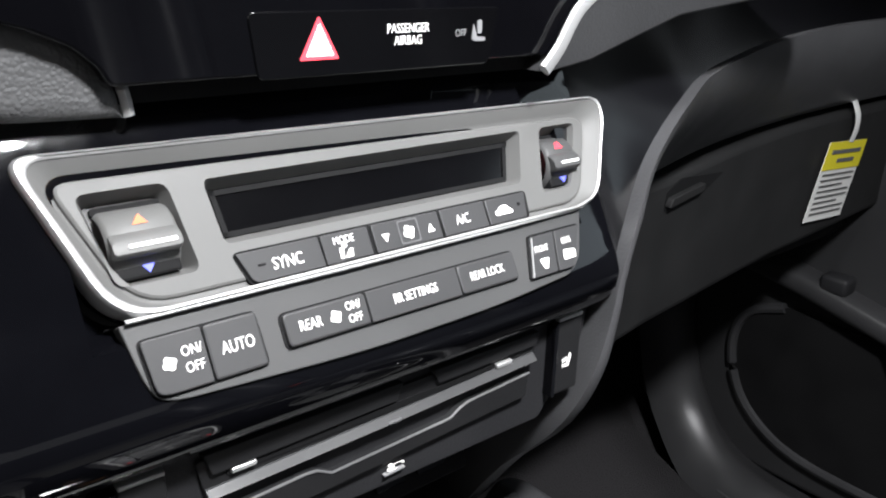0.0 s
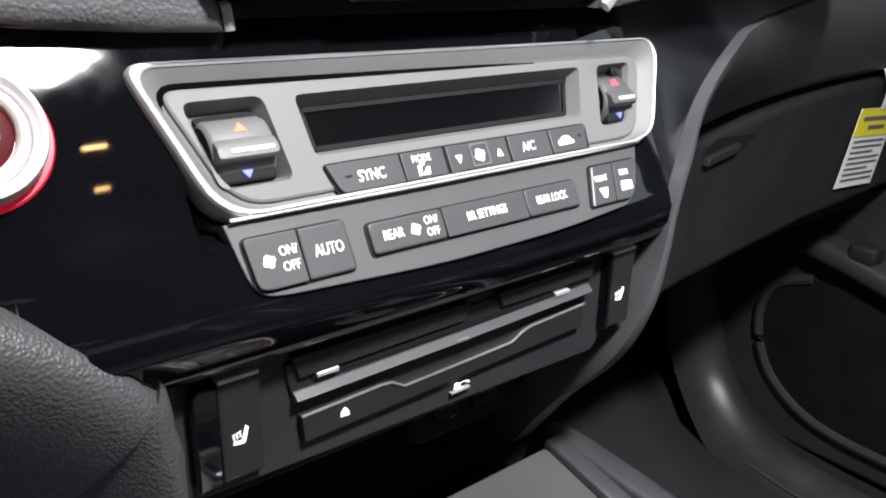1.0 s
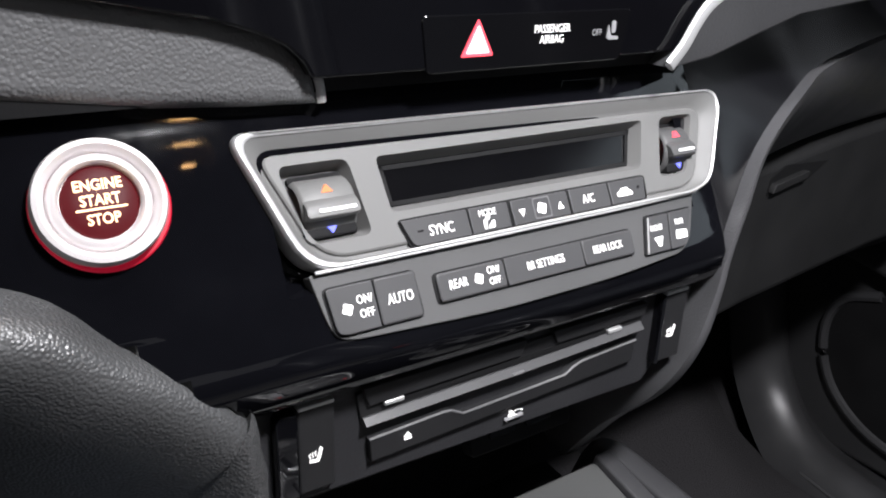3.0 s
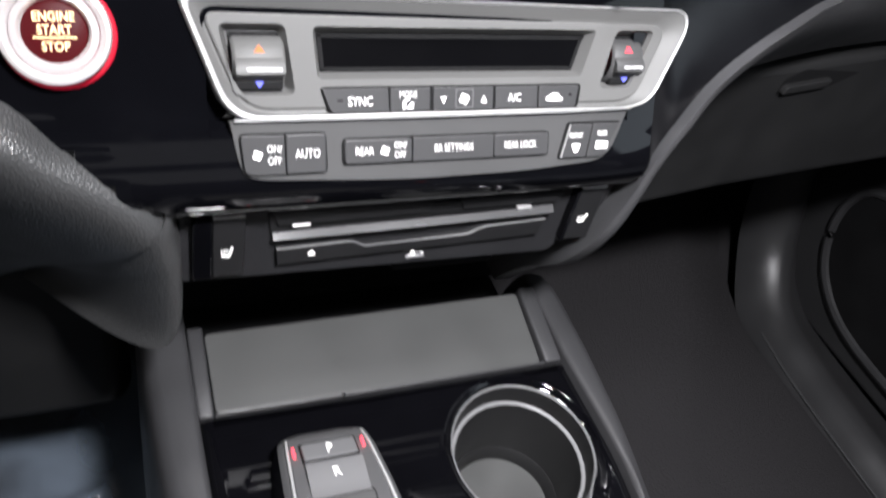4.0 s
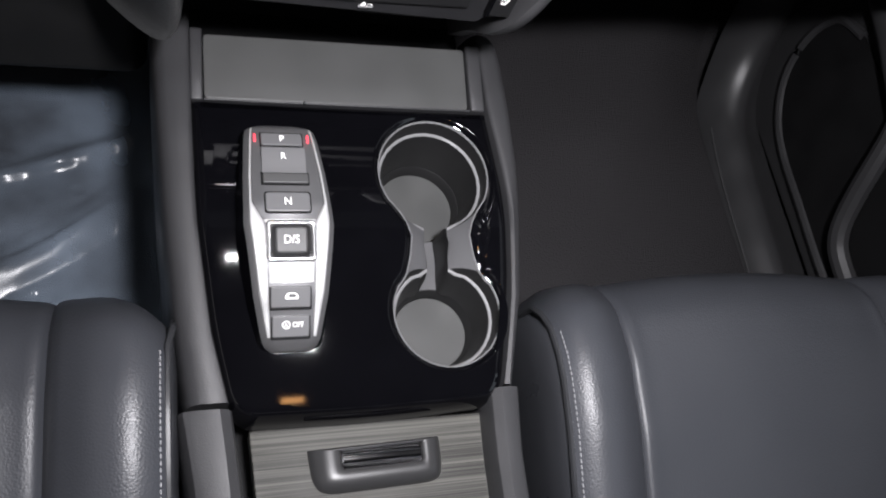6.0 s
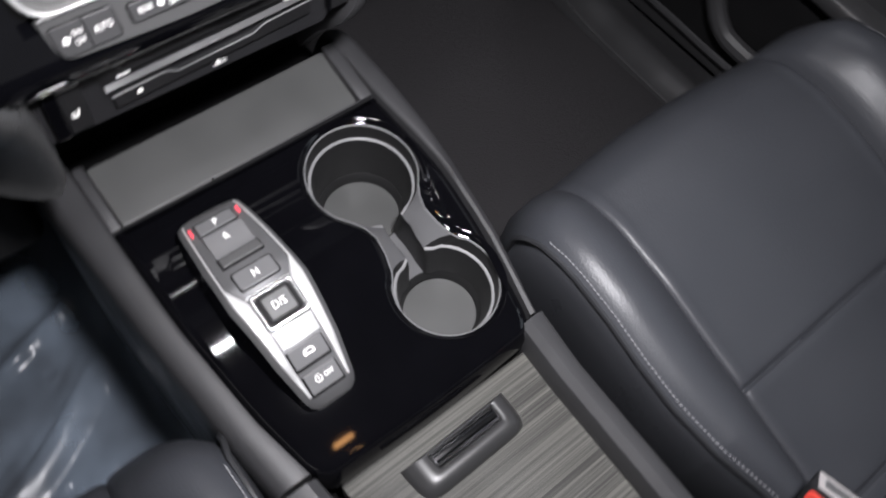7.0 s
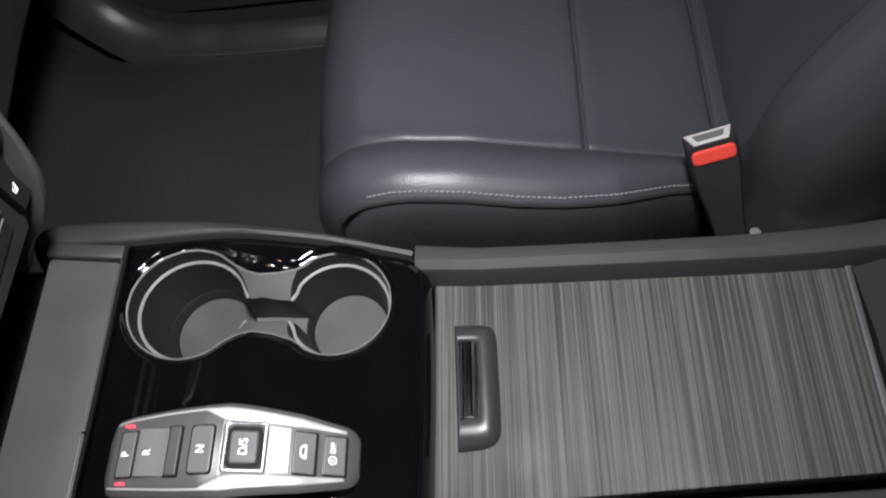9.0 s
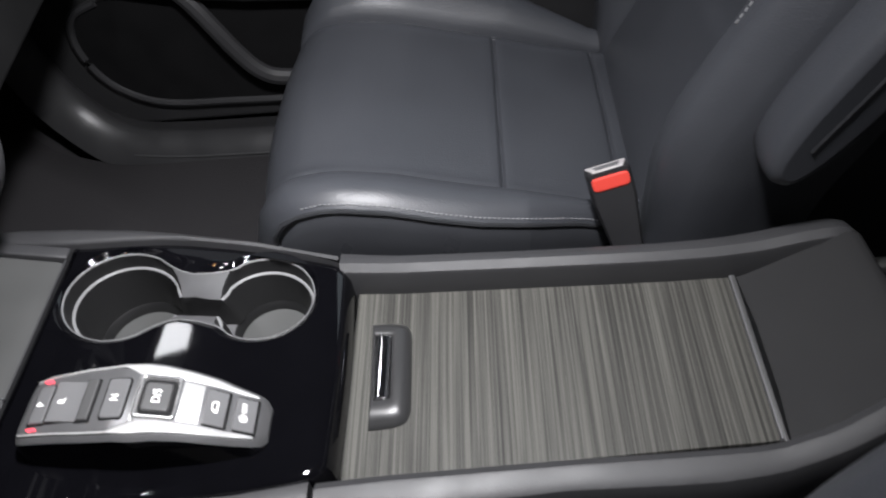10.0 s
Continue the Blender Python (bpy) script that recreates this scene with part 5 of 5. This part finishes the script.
def seat(side):
    """side 1: the passenger's seat; -1: the same, mirrored, for the driver."""
    def X(x):
        return x if side > 0 else 0.471 - x

    who = "passenger's" if side > 0 else "driver's"
    unit = thing("front_seat", Matrix.Translation((X(MID), -0.05, FLOOR)), f"black leather {who} seat with grey stitching, unworn", "car seat", "front seats")
    edges = sorted(set(np.round(np.concatenate([np.linspace(0, 0.24, 33), 0.157 + np.array([-0.012, -0.006, -0.004, -0.002, 0, 0.002, 0.004, 0.006, 0.012]), 0.166 + np.array([-0.004, -0.002, 0, 0.002, 0.004]), [0.2325, 0.2375]]), 5)))
    columns = [-a for a in reversed(edges)] + [a for a in edges if a > 0]
    stations = sorted(set(np.round(np.concatenate([np.linspace(0, 1, 40), np.linspace(0.405, 0.455, 22), np.linspace(0.145, 0.185, 18)]), 4)))

    def front_edge(a):
        return 0.158 - 0.026 * (abs(a) / 0.24) ** 2 - 0.020 * max(0, (abs(a) - 0.195) / 0.045) ** 2

    def narrowed(a, y):
        """The bolsters draw in towards the back of the cushion."""
        w = float(np.interp(y, [-0.34, -0.26, -0.20, -0.15, -0.10, -0.06], [0.35, 0.42, 0.62, 0.86, 0.97, 1.0]))
        return a if abs(a) < 0.157 else math.copysign(0.157 + (abs(a) - 0.157) * w, a)

    rings, flanks = [], {-1: [], 1: []}
    for v in stations:
        ring = []
        for a in columns:
            y = -0.34 + v * (front_edge(a) + 0.34)
            d = front_edge(a) - y
            z = cushion_z(abs(a), y)
            if d < 0.055:
                z -= 0.055 * (1 - math.sqrt(max(0, 1 - ((0.055 - d) / 0.055) ** 2)))
            z += 0.0012 * noise.noise((a * 14 + side, y * 12, 3.0))
            ring.append((X(MID + narrowed(a, y)), y, z))
        def skirt(sign):
            out = []
            a = sign * 0.24
            y = -0.34 + v * (front_edge(a) + 0.34)
            z = ring[0 if sign < 0 else -1][2]
            for da, dz in ((0.0035, -0.008), (0.0060, -0.020), (0.0080, -0.045)):
                out.append((X(MID + narrowed(a, y) + sign * da), y, z + dz))
            out.append((X(MID + narrowed(a, y) + sign * 0.004), y, 0.33))
            out.append((X(MID + narrowed(a, y) - sign * 0.02), y, 0.24))
            return out
        rings.append(ring)
        for sign in (-1, 1):
            flanks[sign].append([ring[0 if sign < 0 else -1]] + skirt(sign))
    last = rings[-1]
    for f in (0.15, 0.4, 0.7, 1.0):
        rings.append([(x, y + 0.006 * math.sin(math.pi * f) - 0.02 * f * f, z + (0.24 - z) * f) for x, y, z in last])
    part("cushion", loft(rings, closed=False), HIDE, unit, "black leather cushion with bolsters", smooth=70, fix=False)
    for sign in (-1, 1):
        low = flanks[sign][-1]
        flanks[sign].append([(x, y - 0.012, z) for x, y, z in low])
        part("side_panel", loft(flanks[sign], closed=False), HIDE_SIDE, unit, "glossier black side panel", smooth=70, fix=False)
    part("seat_base", block(min(X(MID - 0.2), X(MID + 0.2)), -0.33, FLOOR, max(X(MID - 0.2), X(MID + 0.2)), 0.10, 0.25, 0.02), TRIM_DARK, unit, "black plastic seat base")
    # piping and stitching along the bolsters' outer edges
    for s in (-1, 1):
        line, stitches = [], bmesh.new()
        for y in np.linspace(-0.245, 0.075, 44):
            a = 0.2435
            z = cushion_z(0.24, y) - 0.0012
            line.append((X(MID + s * (abs(narrowed(0.24, y)) + 0.0012)), float(y), z))
        line += [(X(MID + s * 0.2445), 0.090, line[-1][2] - 0.006), (X(MID + s * 0.245), 0.100, line[-1][2] - 0.020), (X(MID + s * 0.245), 0.104, line[-1][2] - 0.05)]
        part("piping", tube(line, 0.0026, 6), PIPING, unit)
        for y in np.arange(-0.235, 0.072, 0.0046):
            z = cushion_z(0.2360, y) + 0.0006
            bit = block(-0.0005, -0.0015, -0.0004, 0.0005, 0.0015, 0.0004, 0)
            bit.transform(Matrix.Translation((X(MID + s * abs(narrowed(0.2362, y))), float(y), z - 0.0004)))
            me = bpy.data.meshes.new("bit")
            bit.to_mesh(me)
            bit.free()
            stitches.from_mesh(me)
            bpy.data.meshes.remove(me)
        ob = part("stitching", stitches, THREAD, unit, "row of pale grey stitches")
        tagged(ob, kind="stuff")
    # backrest
    lean = Vector((0, -0.465, 0.885))
    ahead = Vector((0, 0.885, 0.465))
    deep = lambda s: float(np.interp(s, [-0.045, 0.0, 0.03, 0.055, 0.08, 0.10, 0.12, 0.145, 0.17, 0.22, 0.62], [0.004, 0.008, 0.018, 0.031, 0.043, 0.051, 0.0565, 0.0605, 0.0625, 0.064, 0.060]))
    rings = []
    for s in np.concatenate([[-0.045, -0.03, -0.01], np.linspace(0.01, 0.62, 36)]):
        ring = []
        low = 1 if s > 0.05 else max(0, (s + 0.05) / 0.10)
        low = math.sqrt(max(0, 1 - (1 - low) ** 2))
        for a in columns:
            b = abs(a)
            d = 0.004 * (1 - (b / 0.145) ** 2) if b < 0.145 else 0.0
            if b >= 0.145:
                t = min(1, (b - 0.145) / 0.045)
                d += deep(s) * (1 - (1 - t) ** 2)
                if b > 0.205:
                    d -= 0.035 * ((b - 0.205) / 0.035) ** 2
            d -= 0.004 * bell(b - 0.198, 0.0026)
            if b < 0.16:
                d -= 0.005 * bell(s - 0.20, 0.004)
            p = Vector((X(MID + a), -0.272, 0.40)) + lean * float(s) + ahead * (d + 0.03 * (low - 1))
            ring.append(tuple(p))
        def side_of(sign):
            p = Vector(ring[0 if sign < 0 else -1])
            return [tuple(p + Vector((sign * side * k, 0, 0)) - ahead * q) for k, q in ((0.004, 0.02), (0.004, 0.05), (-0.01, 0.13))]
        rings.append(list(reversed(side_of(-1))) + ring + side_of(1))
    part("backrest", loft(rings, closed=False), HIDE, unit, "black leather backrest with deep bolsters", smooth=70, fix=False)
    for s in (-1, 1):
        stitches = bmesh.new()
        for q in np.arange(0.245 if side > 0 else 0.09, 0.5, 0.0060):
            p = Vector((X(MID + s * 0.1915), -0.272, 0.40)) + lean * float(q) + ahead * (deep(q) + 0.0002)
            bit = block(-0.0006, -0.0006, -0.0020, 0.0006, 0.0006, 0.0020, 0)
            bit.transform(Matrix.Translation(p) @ pose(0, 0, 0, 27, 0, 0))
            me = bpy.data.meshes.new("bit")
            bit.to_mesh(me)
            bit.free()
            stitches.from_mesh(me)
            bpy.data.meshes.remove(me)
        tagged(part("stitching", stitches, THREAD, unit, "row of pale grey stitches"), kind="stuff")
    if side < 0:
        return
    # folded armrest on the inner side
    centre, along, across = Vector((0, -0.346, 0.578)), Vector((0, -0.50, 0.866)), Vector((0, -0.866, -0.50))
    rings = []
    for x, k in ((0.338, 0.62), (0.341, 0.84), (0.347, 0.95), (0.358, 1.0), (0.376, 1.0), (0.388, 0.95), (0.394, 0.84), (0.397, 0.62)):
        ring = []
        for n in range(40):
            u = 2 * math.pi * n / 40
            e, f = math.cos(u), math.sin(u)
            e = math.copysign(abs(e) ** 0.6, e)
            f = math.copysign(abs(f) ** 0.8, f)
            p = centre + along * (0.150 + (0.175 - (1 - k) * 0.034) * e) + across * (0.022 + (0.033 - (1 - k) * 0.034) * f)
            ring.append((X(x), p.y, p.z))
        rings.append(ring)
    arm = part("armrest", loft(rings), HIDE, unit, "folded black leather armrest", smooth=70)
    seam = [(X(0.3378), *(centre + along * t + across * 0.020)[1:]) for t in np.linspace(0.02, 0.28, 14)]
    part("armrest_seam", tube(seam, 0.0014, 6), PIPING, arm)


seat(1)
seat(-1)


def seat_buckle():
    top = Vector((0.4370, -0.2285, 0.4950))
    across = Vector((0.10, -0.96, 0.20)).normalized()
    down = Vector((-0.40, -0.22, -0.88))
    down = (down - across * down.dot(across)).normalized()
    out = across.cross(down)
    if out.x > 0:
        out = -out
    m = Matrix((( *across, 0), (*(-down), 0), (*across.cross(-down), 0), (0, 0, 0, 1))).transposed()
    m.translation = top
    unit = thing("seat_buckle", m, "black seat belt buckle with red release button", "seat belt buckle")
    L = dict(local=True)
    front = 1 if (m.to_3x3() @ Vector((0, 0, 1))).x < 0 else -1
    rings = [at_height(rounded([(-0.0130 * f, -0.105), (0.0150 * f, -0.105), (0.0165 * f, -0.075), (0.0218 * f, -0.03), (0.0218 * f, 0.0025), (-0.0218 * f, 0.0025), (-0.0218 * f, -0.03), (-0.0160 * f, -0.075)], 0.004, 3), z) for f, z in ((0.86, -0.012), (1.0, -0.009), (1.0, 0.009), (0.86, 0.012))]
    part("body", loft(rings), TRIM_DARK, unit, "black plastic body", smooth=50, **L)
    z = 0.0115 * front
    bm = slab(rect(-0.0190, -0.0170, 0.0190, -0.0020, 0.006, 5), 0.004, 0.0136, 0.0022)
    bm.transform(Matrix.Diagonal((1, 1, front, 1)))
    part("release_button", bm, BUCKLE_RED, unit, "red release button", **L)
    lay = Matrix(((1, 0, 0, 0), (0, 0, 1, 0), (0, front, 0, 0), (0, 0, 0, 1)))
    bm = slab(rounded([(-0.0205, -0.0085), (0.0205, -0.0085), (0.0150, 0.0098), (-0.0150, 0.0098)], 0.001), -0.002, 0.0036, 0.0006)
    bm.transform(lay)
    mouth = part("mouth", bm, RING_LIT, unit, "bright metal mouth", **L)
    bm = slab(rounded([(-0.0140, -0.0040), (0.0140, -0.0040), (0.0110, 0.0060), (-0.0110, 0.0060)], 0.001), 0.0, 0.0039, 0.0002)
    bm.transform(lay)
    part("slot", bm, KEY_LIGHT, mouth, "dark slot for the tongue", **L)
    part("stalk", tube([(0, -0.085, 0), (0, -0.14, -0.004), (0, -0.20, -0.02)], 0.010, 8, 0.5), KEY, unit, **L)


seat_buckle()
rail = solo("seat_rail", joined(block(0.372, -0.60, 0.385, 0.386, -0.262, 0.400, 0.003), tube([(0.376, -0.268, 0.405), (0.376, -0.268, 0.432)], 0.005, 10)), SURROUND, "grey metal seat rail cover with a pin", "seat rail")


# ---- passenger's door, sill and floor ----
def passenger_door():
    door = thing("car_door", Matrix.Translation((1.02, 0.1, 0.2)), "closed black front door with speaker pocket and armrest", "car door")
    panel = block(0.988, -0.75, 0.19, 1.04, 0.70, 0.90, 0.01)
    part("panel", panel, SILL, door)
    ring = spline([(0.14, 0.232), (0.24, 0.230), (0.335, 0.233), (0.42, 0.236), (0.475, 0.250), (0.520, 0.282), (0.545, 0.325), (0.552, 0.375), (0.535, 0.415), (0.49, 0.435)], 5)
    part("pocket_rim", tube([(0.982, y, z) for y, z in ring], 0.007, 8), TRIM, door, "raised rim of the speaker pocket")
    floor_poly = [(y, z) for y, z in ring] + [(0.14, 0.435)]
    bm = filled([[(0.985, y, z) for y, z in floor_poly]])
    bmesh.ops.solidify(bm, geom=list(bm.faces), thickness=0.004)
    part("speaker_grille", bm, SHADE_BLACK, door, "black speaker grille")
    rings = []
    for y, z in ((-0.70, 0.44), (-0.2, 0.44), (0.1, 0.444), (0.25, 0.455), (0.362, 0.471), (0.442, 0.491), (0.516, 0.506), (0.545, 0.509)):
        rings.append([(1.0, y, z), (0.975, y, z), (0.962, y, z - 0.002), (0.956, y, z - 0.008), (0.955, y, z - 0.020), (0.958, y, z - 0.028), (0.972, y, z - 0.034), (1.0, y, z - 0.036)])
    part("armrest", loft(rings), SILL, door, "dark grey armrest shelf", smooth=60)
    strap = spline([(0.974, 0.362, 0.455), (0.968, 0.334, 0.424), (0.964, 0.29, 0.345), (0.964, 0.255, 0.297), (0.968, 0.21, 0.280), (0.976, 0.10, 0.275)], 4)
    part("grip_moulding", tube(strap, 0.014, 10), TRIM, door, "satin grey moulding along the pocket")
    part("clip", block(0.958, 0.412, 0.480, 0.985, 0.446, 0.503, 0.006), TRIM_DARK, door, "black clip on the armrest")


passenger_door()


def door_sill():
    path = spline([(0.938, -0.50, 0.178), (0.938, 0.10, 0.178), (0.939, 0.30, 0.180), (0.943, 0.44, 0.184), (0.950, 0.525, 0.202), (0.968, 0.585, 0.250), (0.974, 0.620, 0.320), (0.980, 0.640, 0.42), (0.99, 0.65, 0.60)], 5)
    rings = []
    for i, p in enumerate(path):
        p = Vector(p)
        ahead = (Vector(path[min(i + 1, len(path) - 1)]) - Vector(path[max(i - 1, 0)])).normalized()
        up = Vector((1, 0, 0)).cross(ahead)
        if up.z < 0 and i < 10:
            up = -up
        out = Vector((1, 0, 0))
        rings.append([tuple(p + out * a + up * b) for a, b in ((-0.050, -0.035), (-0.042, -0.013), (-0.028, 0.005), (-0.014, 0.017), (-0.002, 0.0215), (0.010, 0.018), (0.028, 0.007), (0.065, -0.002), (0.065, -0.05))])
    solo("door_sill", loft(rings, closed=False), SILL, "black moulded sill below the passenger's door", "sill", "structure", smooth=60)
    edge = spline([(0.901, -0.50, 0.1755), (0.901, 0.10, 0.1755), (0.902, 0.30, 0.1762), (0.905, 0.42, 0.1775), (0.909, 0.50, 0.184)], 5)
    solo("sill_edge", tube(edge, 0.0022, 8), KEY, "dark grey welt along the foot of the sill", "trim", "structure", smooth=60)


door_sill()


def floor_mat():
    outline = rounded([(0.40, -0.05), (0.905, -0.05), (0.898, 0.30), (0.896, 0.50), (0.925, 0.64), (0.945, 0.71), (0.86, 0.78), (0.40, 0.70)], 0.03, 4)
    bm = slab(outline, 0.0, 0.008, 0.003)
    for v in bm.verts:
        v.co.z += FLOOR + max(0, v.co.y - 0.62) * 0.9
    solo("floor_mat", bm, CARPET, "black carpet mat in the passenger's footwell", "floor mat")
    for x, y in ((0.628, 0.394), (0.70, 0.43)):
        bit = lathe([(0.0004, 0), (0.0012, 0.0004), (0.0009, 0.0012), (0.0003, 0.0015)], (x, y, FLOOR + 0.008), 8)
        solo("crumb", bit, PAPER, "tiny pale crumb on the black floor mat", "crumb", group="crumbs on the mat")


floor_mat()


def floor_film():
    """A creased sheet of clear protective film over the driver's carpet."""
    n, bm = 190, bmesh.new()
    bubbles = [(-0.056, 0.236), (0.012, 0.212), (-0.09, 0.205), (-0.02, 0.368), (-0.10, 0.41), (-0.035, 0.222)]
    rows = []
    for j in range(n + 1):
        row = []
        for i in range(n + 1):
            x, y = -0.60 + 0.675 * i / n, -0.02 + 0.66 * j / n
            z = FLOOR + 0.030
            # the long flat fold, with a slope towards the seat and a steep far side
            q = (0.53 * (x + 0.10) - 0.85 * (y - 0.250)) + 0.004 * math.sin(x * 23)
            slope = float(np.interp(x, [-0.60, -0.16, -0.035, 0.03, 0.08], [0.36, 0.41, 0.41, 0.24, 0.18]))
            tall = 0.034 * slope
            z += tall * float(np.interp(q, [-0.045, -0.024, -0.018, -0.013, -0.006, 0.001, 0.008, 0.016, 0.03], [0.0, 0.55, 0.96, 1.0, 0.86, 0.64, 0.38, 0.10, 0.0]))
            calm = 1 - 0.92 * bell(q, 0.022)
            z += 0.010 * bell(q + 0.095 - 0.25 * x, 0.011)
            z += calm * (0.010 * noise.noise((x * 9, y * 7, 1.3)) + 0.005 * noise.noise((x * 26, y * 22, 5.1)) + 0.0012 * noise.noise((x * 70, y * 70, 2.2)))
            for bx, by in bubbles:
                r = math.hypot(x - bx, y - by)
                if r < 0.03:
                    z += 0.0022 * bell(r - 0.009, 0.0022)
            z += 0.05 * max(0, (x - 0.02) / 0.055) ** 2
            row.append(bm.verts.new((x, y, z)))
        rows.append(row)
    for j in range(n):
        for i in range(n):
            bm.faces.new((rows[j][i], rows[j][i + 1], rows[j + 1][i + 1], rows[j + 1][i]))
    solo("protective_film", bm, FILM, "creased clear plastic film over the driver's floor", "plastic film", smooth=60)


floor_film()
